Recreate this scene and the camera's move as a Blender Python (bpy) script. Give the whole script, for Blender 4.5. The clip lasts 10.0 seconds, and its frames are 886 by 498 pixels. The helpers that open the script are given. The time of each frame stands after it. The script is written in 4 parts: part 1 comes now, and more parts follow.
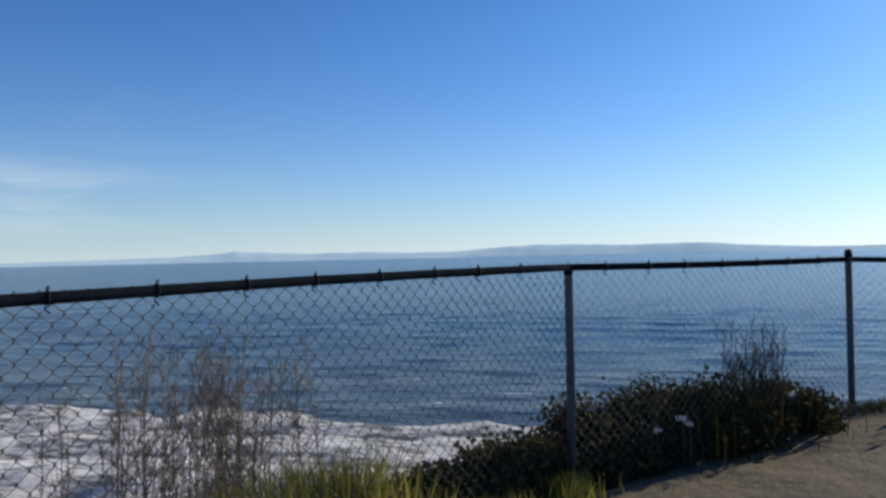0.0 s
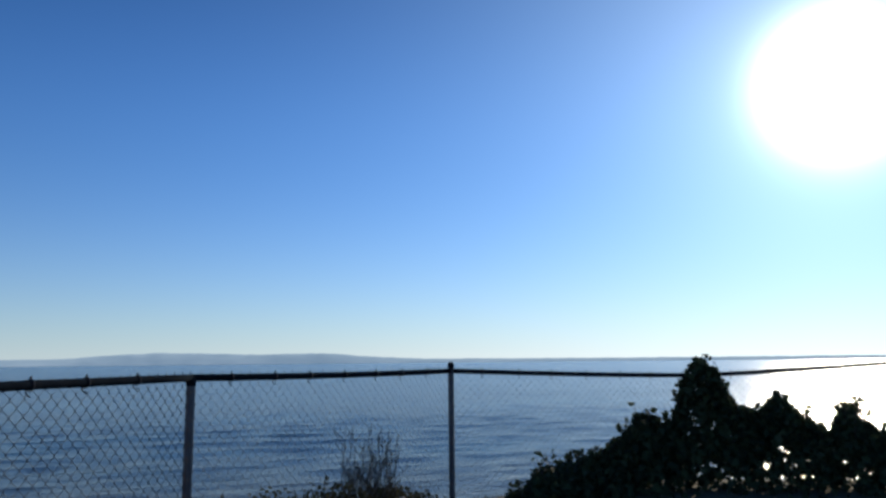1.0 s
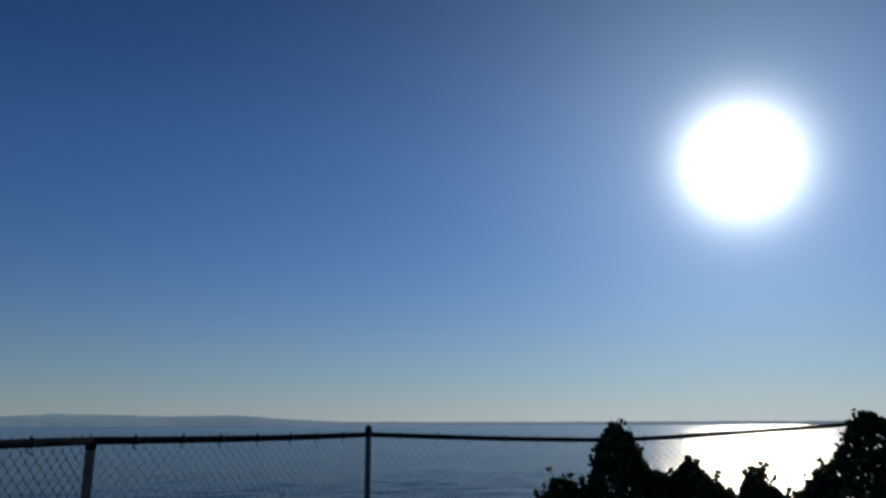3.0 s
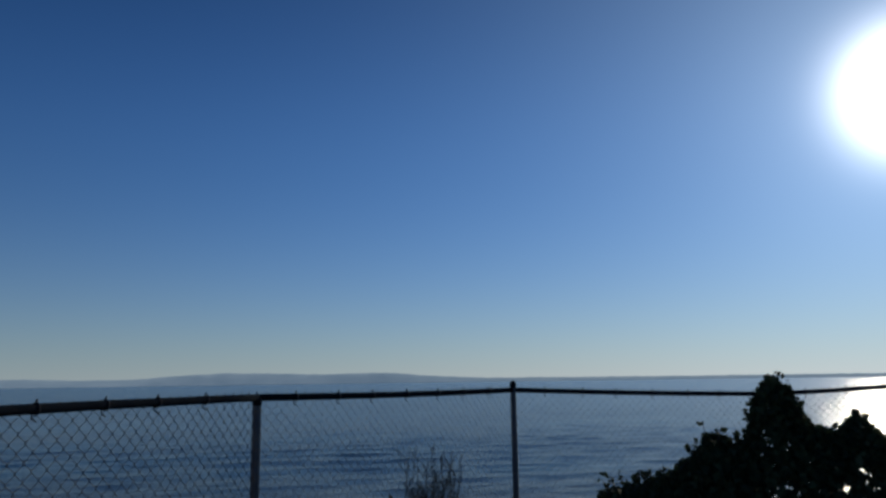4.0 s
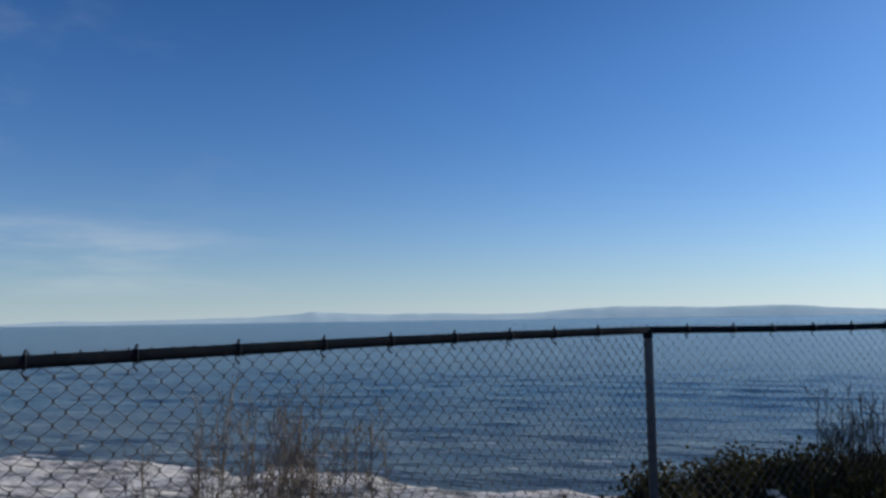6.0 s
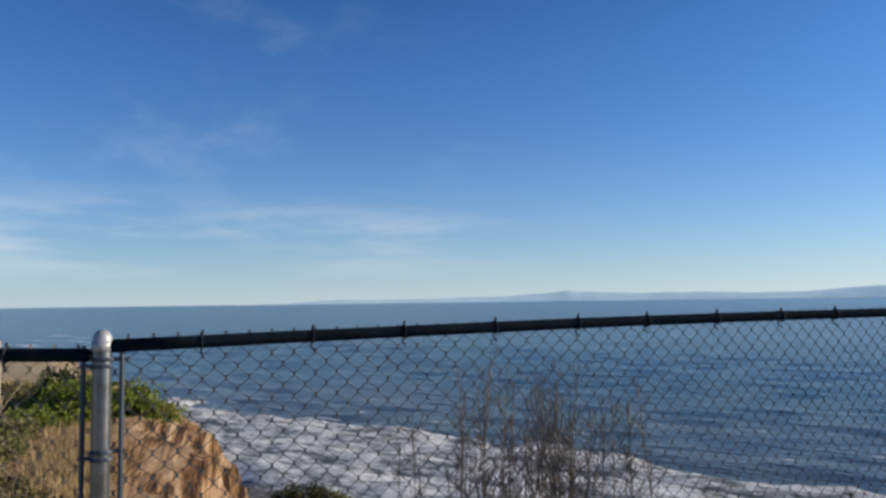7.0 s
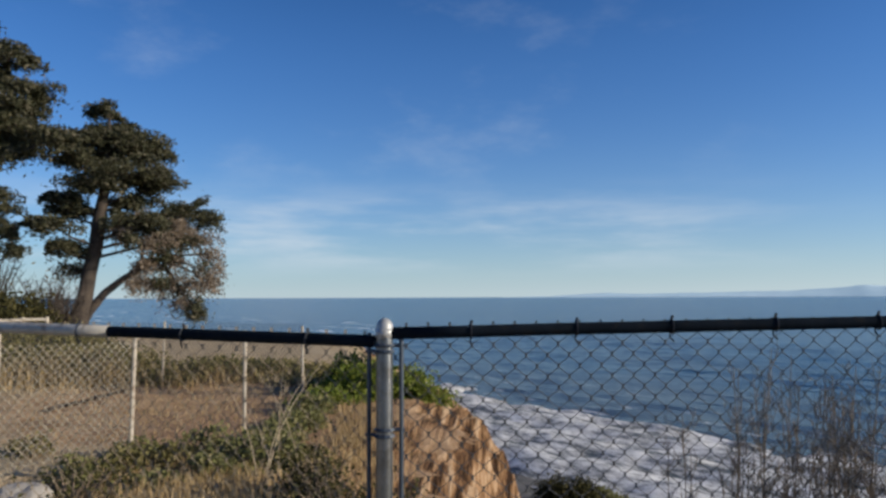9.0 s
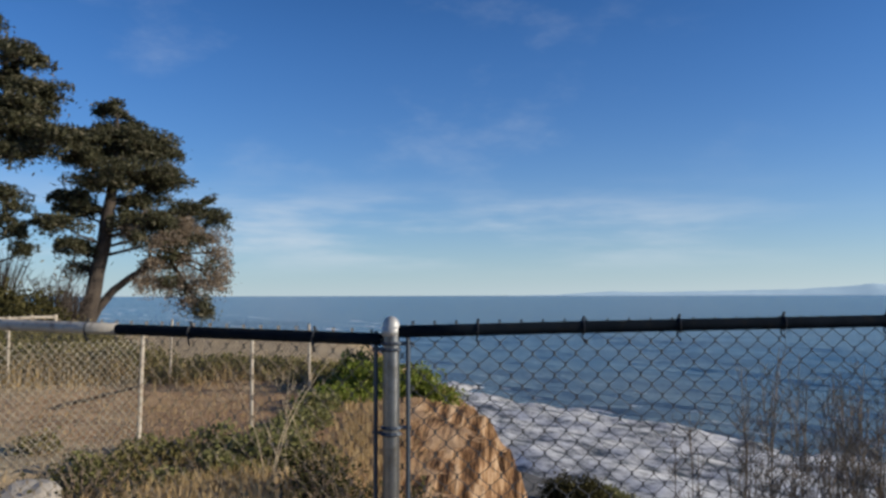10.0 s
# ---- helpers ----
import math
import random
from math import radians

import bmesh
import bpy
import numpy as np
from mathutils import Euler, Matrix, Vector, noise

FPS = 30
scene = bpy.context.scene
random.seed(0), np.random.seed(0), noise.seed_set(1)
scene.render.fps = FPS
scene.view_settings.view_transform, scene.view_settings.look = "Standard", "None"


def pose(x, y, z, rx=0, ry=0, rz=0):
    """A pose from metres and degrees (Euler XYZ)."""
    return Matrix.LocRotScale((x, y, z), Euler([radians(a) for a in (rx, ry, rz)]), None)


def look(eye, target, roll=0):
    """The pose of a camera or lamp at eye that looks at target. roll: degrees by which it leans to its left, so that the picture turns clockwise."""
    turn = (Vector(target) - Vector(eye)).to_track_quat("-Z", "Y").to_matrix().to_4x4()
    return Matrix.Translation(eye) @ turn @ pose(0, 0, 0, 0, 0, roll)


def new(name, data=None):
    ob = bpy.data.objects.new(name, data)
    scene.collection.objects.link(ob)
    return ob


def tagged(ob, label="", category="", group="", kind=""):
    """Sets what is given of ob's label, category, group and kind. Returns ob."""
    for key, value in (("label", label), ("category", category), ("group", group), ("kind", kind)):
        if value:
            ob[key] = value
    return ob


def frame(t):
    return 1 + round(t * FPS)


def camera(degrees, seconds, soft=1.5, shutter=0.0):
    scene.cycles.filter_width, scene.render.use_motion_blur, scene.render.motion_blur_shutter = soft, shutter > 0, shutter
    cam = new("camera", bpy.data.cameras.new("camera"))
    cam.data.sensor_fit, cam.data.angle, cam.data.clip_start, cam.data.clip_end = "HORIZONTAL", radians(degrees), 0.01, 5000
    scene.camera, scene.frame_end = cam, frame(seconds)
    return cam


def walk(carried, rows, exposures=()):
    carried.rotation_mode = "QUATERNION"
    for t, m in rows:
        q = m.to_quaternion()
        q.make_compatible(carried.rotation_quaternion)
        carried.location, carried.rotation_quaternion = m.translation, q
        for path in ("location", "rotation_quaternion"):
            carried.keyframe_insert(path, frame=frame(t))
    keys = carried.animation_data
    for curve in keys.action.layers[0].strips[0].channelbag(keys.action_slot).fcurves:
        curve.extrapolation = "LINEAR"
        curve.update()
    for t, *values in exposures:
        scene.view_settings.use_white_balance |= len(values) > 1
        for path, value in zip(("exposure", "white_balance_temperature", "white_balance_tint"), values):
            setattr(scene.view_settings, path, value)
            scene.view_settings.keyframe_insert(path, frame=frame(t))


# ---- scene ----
EYE = (0.0, 0.0, 1.5)
cam = camera(61.4, 10.0, soft=2.8)
# seconds, pitch, roll, yaw: the camera turns where it stands
TURNS = [
    (0.0, 0.53, 1.19, 9.50),
    (0.5, 3.47, 0.77, -5.08),
    (0.7, 4.33, 0.66, -10.90),
    (1.0, 8.50, 0.53, -18.41),
    (1.2, 11.83, 0.25, -23.70),
    (1.5, 16.06, -0.30, -28.58),
    (1.7, 17.00, -0.10, -29.53),
    (2.0, 17.24, 0.02, -29.70),
    (2.2, 16.63, 0.22, -29.43),
    (3.3, 12.20, 0.42, -22.07),
    (3.5, 11.73, 0.74, -20.35),
    (4.0, 9.98, 0.76, -13.74),
    (4.2, 8.82, 0.80, -10.62),
    (4.5, 8.08, 1.02, -7.01),
    (4.8, 7.33, 0.98, -3.40),
    (5.0, 6.98, 1.00, -1.30),
    (5.5, 6.14, 1.00, 6.40),
    (5.7, 5.79, 0.96, 10.10),
    (6.8, 4.07, 0.68, 29.87),
    (7.0, 3.96, 0.78, 34.46),
    (7.5, 3.80, 0.38, 41.94),
    (8.0, 3.77, 0.30, 46.22),
    (8.4, 3.60, 0.32, 50.91),
    (8.5, 3.68, 0.33, 51.82),
    (9.0, 3.59, 0.22, 54.43),
    (9.5, 3.51, 0.18, 54.77),
    (10.0, 3.46, 0.16, 54.94)]
EXPOSURE = [(0.0, 0.27), (0.9, 0.04), (1.5, -0.45), (2.2, -0.94), (3.3, -1.14), (4.2, -0.80), (5.0, -0.51), (5.7, -0.20), (7.0, 0.15), (8.0, 0.13), (10.0, 0.13)]
walk(cam, [(t, pose(*EYE, 90 + p, r, y)) for t, p, r, y in TURNS], EXPOSURE)

# ---- world and sun ----
SUN_AZ, SUN_EL = -47.5, 18.3          # degrees, left of +y and above the horizon


def bearing(az, d, z=0.0):
    a = radians(az)
    return Vector((-math.sin(a) * d, math.cos(a) * d, z))


sun_way = bearing(SUN_AZ, math.cos(radians(SUN_EL)), math.sin(radians(SUN_EL)))
sun_data = bpy.data.lights.new("sun", "SUN")
sun_data.energy, sun_data.angle, sun_data.color = 5.0, radians(0.53), (1.0, 0.87, 0.69)
sun = new("sun", sun_data)
sun.matrix_world = look((0, 0, 50), Vector((0, 0, 50)) - sun_way)


class Nodes:
    """A short hand for node trees."""

    def __init__(self, tree):
        self.tree = tree
        tree.nodes.clear()

    def add(self, kind, inputs=(), **settings):
        n = self.tree.nodes.new(kind)
        for k, v in settings.items():
            setattr(n, k, v)
        for k, v in (inputs.items() if isinstance(inputs, dict) else enumerate(inputs)):
            if v is None:
                continue
            if isinstance(v, bpy.types.NodeSocket):
                self.tree.links.new(v, n.inputs[k])
            else:
                n.inputs[k].default_value = v
        return n

    def math(self, op, a, b=None, c=None):
        return self.add("ShaderNodeMath", (a, b, c), operation=op).outputs[0]

    def noise(self, vec, scale, detail=4.0, rough=0.55):
        return self.add("ShaderNodeTexNoise", {"Vector": vec, "Scale": scale, "Detail": detail, "Roughness": rough}).outputs[0]

    def ramp(self, fac, stops):
        n = self.add("ShaderNodeValToRGB", (fac,))
        e = n.color_ramp.elements
        while len(e) < len(stops):
            e.new(0.5)
        for s, (p, c) in zip(e, stops):
            s.position, s.color = p, (*c, 1)
        return n.outputs[0]

    def span(self, v, a, b, lo=0.0, hi=1.0):
        return self.add("ShaderNodeMapRange", (v, a, b, lo, hi), interpolation_type="SMOOTHSTEP").outputs[0]

    def mix(self, fac, a, b, blend="MIX"):
        n = self.add("ShaderNodeMix", data_type="RGBA", blend_type=blend)
        for k, v in ((0, fac), (6, a), (7, b)):
            if isinstance(v, bpy.types.NodeSocket):
                self.tree.links.new(v, n.inputs[k])
            else:
                n.inputs[k].default_value = v if k == 0 else (*v, 1)
        return n.outputs[2]


def build_world():
    w = bpy.data.worlds.new("world")
    scene.world = w
    w.use_nodes = True
    n = Nodes(w.node_tree)
    way = n.add("ShaderNodeTexCoord").outputs["Generated"]
    sky = n.add("ShaderNodeTexSky", sky_type="NISHITA", sun_disc=False, sun_elevation=radians(SUN_EL),
                sun_rotation=radians(-SUN_AZ), altitude=10.0, air_density=1.0, dust_density=0.0, ozone_density=3.0)
    # thin cirrus low over the water
    sep = n.add("ShaderNodeSeparateXYZ", (way,))
    low = n.math("MULTIPLY", n.span(sep.outputs[2], 0.015, 0.07), n.span(sep.outputs[2], 0.16, 0.08))
    side = n.span(sep.outputs[0], -0.35, -0.8)
    stretch = n.add("ShaderNodeMapping", {"Vector": way, "Scale": (2.0, 2.0, 13.0), "Rotation": (0.0, 0.0, 0.0)}).outputs[0]
    veil = n.span(n.noise(stretch, 1.7, 6.0, 0.57), 0.41, 0.72)
    veil = n.math("MULTIPLY", n.math("MULTIPLY", veil, low), side)
    wisp = n.add("ShaderNodeMapping", {"Vector": way, "Scale": (3.0, 3.0, 7.0), "Rotation": (0.3, 0.5, 0.2)}).outputs[0]
    wisps = n.math("MULTIPLY", n.span(n.noise(wisp, 1.5, 8.0, 0.6), 0.52, 0.8), n.math("MULTIPLY", side, n.span(sep.outputs[2], 0.08, 0.2)))
    cloud = n.math("ADD", n.math("MULTIPLY", veil, 0.68), n.math("MULTIPLY", wisps, 0.16))
    # clear dry air overhead, a pale marine haze along the horizon
    clear = n.mix(1.0, sky.outputs[0], (0.34, 0.69, 1.13), "MULTIPLY")
    clear = n.mix(n.span(sep.outputs[2], 0.28, 0.62), clear, n.mix(1.0, clear, (0.36, 0.56, 0.65), "MULTIPLY"))
    haze = n.math("EXPONENT", n.math("DIVIDE", n.math("MAXIMUM", sep.outputs[2], 0.0), -0.085))
    clear = n.mix(n.math("MULTIPLY", haze, 0.88), clear, (4.35, 5.3, 5.8))
    lit = n.mix(cloud, clear, (6.0, 6.6, 7.2))
    # glare of the sun in the hazy air round it
    dot = n.add("ShaderNodeVectorMath", (way, tuple(sun_way)), operation="DOT_PRODUCT").outputs["Value"]
    angle = n.math("ARCCOSINE", n.math("MINIMUM", dot, 1.0))
    core = n.math("EXPONENT", n.math("MULTIPLY", n.math("POWER", n.math("DIVIDE", angle, radians(3.3)), 2.0), -1.0))
    halo = n.math("EXPONENT", n.math("DIVIDE", angle, -radians(5.0)))
    wide = n.math("EXPONENT", n.math("DIVIDE", angle, -radians(13.0)))
    round_sun = n.math("ADD", n.math("MULTIPLY", core, 60.0), n.math("MULTIPLY", halo, 5.2))
    bright_haze = n.math("MULTIPLY", haze, n.math("EXPONENT", n.math("DIVIDE", angle, -radians(32.0))))
    total = lit
    for amount, colour in ((round_sun, (1.0, 1.0, 1.0)), (n.math("MULTIPLY", wide, 7.4), (0.70, 0.97, 1.12)), (n.math("MULTIPLY", bright_haze, 7.5), (1.08, 0.96, 0.86))):
        more = n.add("ShaderNodeVectorMath", {0: colour, "Scale": amount}, operation="SCALE").outputs[0]
        total = n.add("ShaderNodeVectorMath", (total, more), operation="ADD").outputs[0]
    bg = n.add("ShaderNodeBackground", {"Color": total, "Strength": 0.1})
    out = n.add("ShaderNodeOutputWorld", (bg.outputs[0],))
    return w


build_world()


# ---- materials ----
def material(name, rough=0.8, metal=0.0, spec=0.5):
    m = bpy.data.materials.new(name)
    m.use_nodes = True
    n = Nodes(m.node_tree)
    b = n.add("ShaderNodeBsdfPrincipled", {"Roughness": rough, "Metallic": metal, "Specular IOR Level": spec})
    n.add("ShaderNodeOutputMaterial", (b.outputs[0],))
    pos = n.add("ShaderNodeNewGeometry").outputs["Position"]
    return m, n, b, pos


def link(n, b, key, value):
    n.tree.links.new(value, b.inputs[key])


def bump(n, b, height, strength=0.5, distance=0.02):
    link(n, b, "Normal", n.add("ShaderNodeBump", {"Strength": strength, "Distance": distance, "Height": height}).outputs[0])


def mottled(name, dark, light, scale, rough=0.85, metal=0.0, fine=8.0, relief=0.3, distance=0.01, spec=0.4, stain=None):
    """Colour that runs from dark to light in two sizes of noise, with relief."""
    m, n, b, pos = material(name, rough, metal, spec)
    big, small = n.noise(pos, scale, 4), n.noise(pos, scale * fine, 6, 0.65)
    f = n.math("ADD", n.math("MULTIPLY", big, 0.6), n.math("MULTIPLY", small, 0.4))
    c = n.ramp(f, [(0.32, dark), (0.68, light)])
    if stain:
        c = n.mix(n.span(n.noise(pos, scale * 2.7, 5), 0.52, 0.7, 0.0, 0.8), c, stain)
    link(n, b, "Base Color", c)
    bump(n, b, small, relief, distance)
    return m


def leafy(name, dark, light, extra=None, translucent=0.25, rough=0.55):
    """Foliage: a colour of its own for every leaf, some light through it."""
    m, n, b, pos = material(name, rough, 0.0, 0.12)
    r = n.add("ShaderNodeNewGeometry").outputs["Random Per Island"]
    c = n.ramp(r, [(0.0, dark), (0.75, light), (1.0, extra or light)])
    c = n.mix(n.math("MULTIPLY", n.noise(pos, 1.3, 3), 0.5), c, dark)
    link(n, b, "Base Color", c)
    t = n.add("ShaderNodeBsdfTranslucent", (c,))
    s = n.add("ShaderNodeMixShader", (translucent, b.outputs[0], t.outputs[0]))
    n.tree.links.new(s.outputs[0], n.tree.nodes["Material Output"].inputs[0])
    return m


MAT = {}
MAT["galvanised"] = mottled("galvanised_steel", (0.034, 0.048, 0.070), (0.080, 0.102, 0.135), 9.0, 0.38, 0.4, 12.0, 0.10, 0.001, stain=(0.09, 0.095, 0.10))
MAT["corner_steel"] = mottled("worn_bright_steel", (0.17, 0.18, 0.19), (0.32, 0.33, 0.34), 9.0, 0.34, 0.9, 12.0, 0.05, 0.001, stain=(0.16, 0.155, 0.15))
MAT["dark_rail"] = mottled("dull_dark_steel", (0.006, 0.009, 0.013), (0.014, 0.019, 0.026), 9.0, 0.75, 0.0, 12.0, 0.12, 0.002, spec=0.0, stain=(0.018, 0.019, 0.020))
MAT["wire"] = mottled("weathered_wire", (0.016, 0.020, 0.027), (0.042, 0.048, 0.058), 12.0, 0.8, 0.0, 5.0, 0.0, 0.001)
# lighter copy of the wire: backlit glints on the farther bays put into colour
MAT["glint_wire"] = mottled("glint_tone_wire", (0.075, 0.085, 0.10), (0.15, 0.165, 0.18), 12.0, 0.9, 0.0, 5.0, 0.0, 0.001)
MAT["cap"] = mottled("pale_cast_cap", (0.30, 0.31, 0.31), (0.50, 0.51, 0.51), 20.0, 0.5, 0.3, 6.0, 0.1, 0.002)
MAT["pale_post"] = mottled("bleached_post", (0.33, 0.29, 0.23), (0.52, 0.47, 0.39), 6.0, 0.8, 0.0, 9.0, 0.4, 0.004, stain=(0.25, 0.18, 0.12))


def water_material():
    m, n, b, pos = material("sea_water", 0.18, 0.0, 0.30)
    b.inputs["IOR"].default_value = 1.33
    patches = n.noise(n.add("ShaderNodeMapping", {"Vector": pos, "Scale": (0.008, 0.03, 0.0)}).outputs[0], 1.0, 5, 0.6)
    streak = n.noise(n.add("ShaderNodeMapping", {"Vector": pos, "Scale": (0.05, 0.35, 0.0)}).outputs[0], 1.0, 5, 0.6)
    c = n.ramp(patches, [(0.34, (0.010, 0.030, 0.060)), (0.50, (0.020, 0.060, 0.105)), (0.66, (0.032, 0.100, 0.160))])
    c = n.mix(n.span(streak, 0.5, 0.75, 0.0, 0.6), c, (0.07, 0.14, 0.17))
    off = n.add("ShaderNodeSeparateXYZ", (pos,)).outputs[1]
    sandy = n.math("MULTIPLY", n.span(n.math("ADD", off, n.math("MULTIPLY", patches, 40.0)), 125.0, 68.0), 0.75)
    c = n.mix(sandy, c, (0.085, 0.105, 0.11))
    # thin lines of foam off the surf
    lace = n.noise(n.add("ShaderNodeMapping", {"Vector": pos, "Scale": (0.16, 0.75, 0.0)}).outputs[0], 1.0, 6, 0.65)
    c = n.mix(n.math("MULTIPLY", n.span(lace, 0.60, 0.66), n.span(off, 80.0, 58.0)), c, (0.62, 0.61, 0.58))
    east = n.add("ShaderNodeSeparateXYZ", (pos,)).outputs[0]
    breakers = n.noise(n.add("ShaderNodeMapping", {"Vector": pos, "Scale": (0.03, 0.11, 0.0)}).outputs[0], 1.0, 5, 0.6)
    c = n.mix(n.math("MULTIPLY", n.span(breakers, 0.58, 0.64), n.math("MULTIPLY", n.span(east, -120.0, -220.0), n.span(off, 210.0, 120.0))), c, (0.60, 0.59, 0.57))
    link(n, b, "Base Color", c)
    swell = n.noise(n.add("ShaderNodeMapping", {"Vector": pos, "Scale": (0.10, 0.30, 0.2)}).outputs[0], 1.0, 4, 0.55)
    chop = n.noise(n.add("ShaderNodeMapping", {"Vector": pos, "Scale": (0.7, 1.5, 1.0)}).outputs[0], 1.0, 5, 0.6)
    h = n.math("ADD", n.math("MULTIPLY", swell, 1.6), n.math("MULTIPLY", chop, 0.35))
    bump(n, b, h, 0.5, 1.0)
    return m


def foam_material():
    m, n, b, pos = material("surf_foam", 0.75, 0.0, 0.3)
    drawn = n.add("ShaderNodeMapping", {"Vector": pos, "Scale": (0.55, 1.25, 1.0)}).outputs[0]
    f = n.math("ADD", n.math("MULTIPLY", n.noise(drawn, 0.45, 5, 0.6), 0.45), n.math("MULTIPLY", n.noise(drawn, 1.5, 7, 0.75), 0.55))
    link(n, b, "Base Color", n.ramp(f, [(0.42, (0.06, 0.08, 0.095)), (0.47, (0.27, 0.28, 0.28)), (0.515, (0.56, 0.565, 0.555)), (0.59, (0.82, 0.825, 0.81))]))
    bump(n, b, f, 0.55, 0.35)
    return m


def ground_material():
    m, n, b, pos = material("cliff_top_and_clay", 0.95, 0.0, 0.15)
    sep = n.add("ShaderNodeSeparateXYZ", (pos,))
    big, mid, fine = n.noise(pos, 0.35, 5), n.noise(pos, 2.2, 6, 0.62), n.noise(pos, 24.0, 6, 0.7)
    dirt = n.ramp(n.math("ADD", n.math("MULTIPLY", mid, 0.5), n.math("MULTIPLY", fine, 0.5)),
                  [(0.3, (0.27, 0.20, 0.11)), (0.5, (0.45, 0.35, 0.215)), (0.7, (0.60, 0.49, 0.33))])
    red = n.mix(n.span(mid, 0.35, 0.65), (0.31, 0.19, 0.10), (0.44, 0.30, 0.175))
    spot_at = n.add("ShaderNodeVectorMath", (pos, (-9.8, 3.2, 0.1)), operation="DISTANCE").outputs["Value"]
    bare = n.span(n.math("ADD", spot_at, n.math("MULTIPLY", big, 3.0)), 5.2, 3.6, 0.0, 0.9)
    path = n.ramp(n.math("ADD", n.math("MULTIPLY", mid, 0.5), n.math("MULTIPLY", fine, 0.5)), [(0.3, (0.100, 0.087, 0.060)), (0.7, (0.215, 0.187, 0.132))])
    trod = n.span(n.math("ADD", n.math("ADD", sep.outputs[0], n.math("MULTIPLY", mid, 1.6)), n.math("MULTIPLY", n.math("SUBTRACT", big, 0.5), 9.0)), -0.4, 1.6)
    c = n.mix(trod, n.mix(bare, dirt, red), path)
    # clay of the cliff: orange with darker runnels, the darkest tone painting crevice shade
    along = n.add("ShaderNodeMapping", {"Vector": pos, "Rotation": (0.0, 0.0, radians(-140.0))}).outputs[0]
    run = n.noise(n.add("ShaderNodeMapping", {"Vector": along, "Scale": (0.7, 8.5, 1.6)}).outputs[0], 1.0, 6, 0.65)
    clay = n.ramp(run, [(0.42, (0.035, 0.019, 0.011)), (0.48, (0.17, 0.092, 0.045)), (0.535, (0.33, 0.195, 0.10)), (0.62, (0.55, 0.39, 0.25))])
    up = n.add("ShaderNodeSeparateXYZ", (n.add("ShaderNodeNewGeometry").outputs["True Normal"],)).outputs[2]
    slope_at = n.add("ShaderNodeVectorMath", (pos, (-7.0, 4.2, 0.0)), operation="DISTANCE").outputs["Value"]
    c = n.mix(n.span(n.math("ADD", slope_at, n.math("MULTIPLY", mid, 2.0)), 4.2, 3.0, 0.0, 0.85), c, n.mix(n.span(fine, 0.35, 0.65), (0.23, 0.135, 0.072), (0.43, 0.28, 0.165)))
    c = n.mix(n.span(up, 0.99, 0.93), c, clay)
    sand = n.ramp(n.noise(pos, 1.2, 6, 0.65), [(0.3, (0.075, 0.08, 0.085)), (0.7, (0.17, 0.165, 0.155))])
    c = n.mix(n.span(sep.outputs[2], -7.2, -8.3), c, sand)
    link(n, b, "Base Color", c)
    steep = n.math("MULTIPLY", n.span(up, 0.99, 0.93), n.math("MULTIPLY", run, 7.0))
    bump(n, b, n.math("ADD", steep, n.math("ADD", n.math("MULTIPLY", mid, 1.0), n.math("MULTIPLY", fine, 0.3))), 0.8, 0.08)
    return m


def far_hill_material():
    # far coast, a backdrop of distance; bay haze painted as blue-grey colour and glow
    m, n, b, pos = material("painted_haze_coast", 1.0, 0.0, 0.0)
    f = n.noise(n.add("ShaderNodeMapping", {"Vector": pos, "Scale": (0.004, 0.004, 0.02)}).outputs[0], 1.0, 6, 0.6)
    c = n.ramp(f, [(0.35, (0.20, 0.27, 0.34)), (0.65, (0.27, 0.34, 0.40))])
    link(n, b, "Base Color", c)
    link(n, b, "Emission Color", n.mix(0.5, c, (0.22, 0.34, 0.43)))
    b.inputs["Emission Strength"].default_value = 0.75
    return m


MAT["water"], MAT["foam"], MAT["ground"], MAT["hills"] = water_material(), foam_material(), ground_material(), far_hill_material()


# ---- mesh helpers ----
def mesh_of(name, verts, faces, mat, smooth=False):
    me = bpy.data.meshes.new(name)
    me.from_pydata([tuple(v) for v in verts], [], faces)
    me.materials.append(mat)
    if smooth:
        me.polygons.foreach_set("use_smooth", [True] * len(me.polygons))
    me.update()
    return me


def part(name, me, parent, label="", at=None):
    ob = new(name, me)
    ob.parent = parent
    if at is not None:
        ob.matrix_basis = at
    return tagged(ob, label) if label else ob


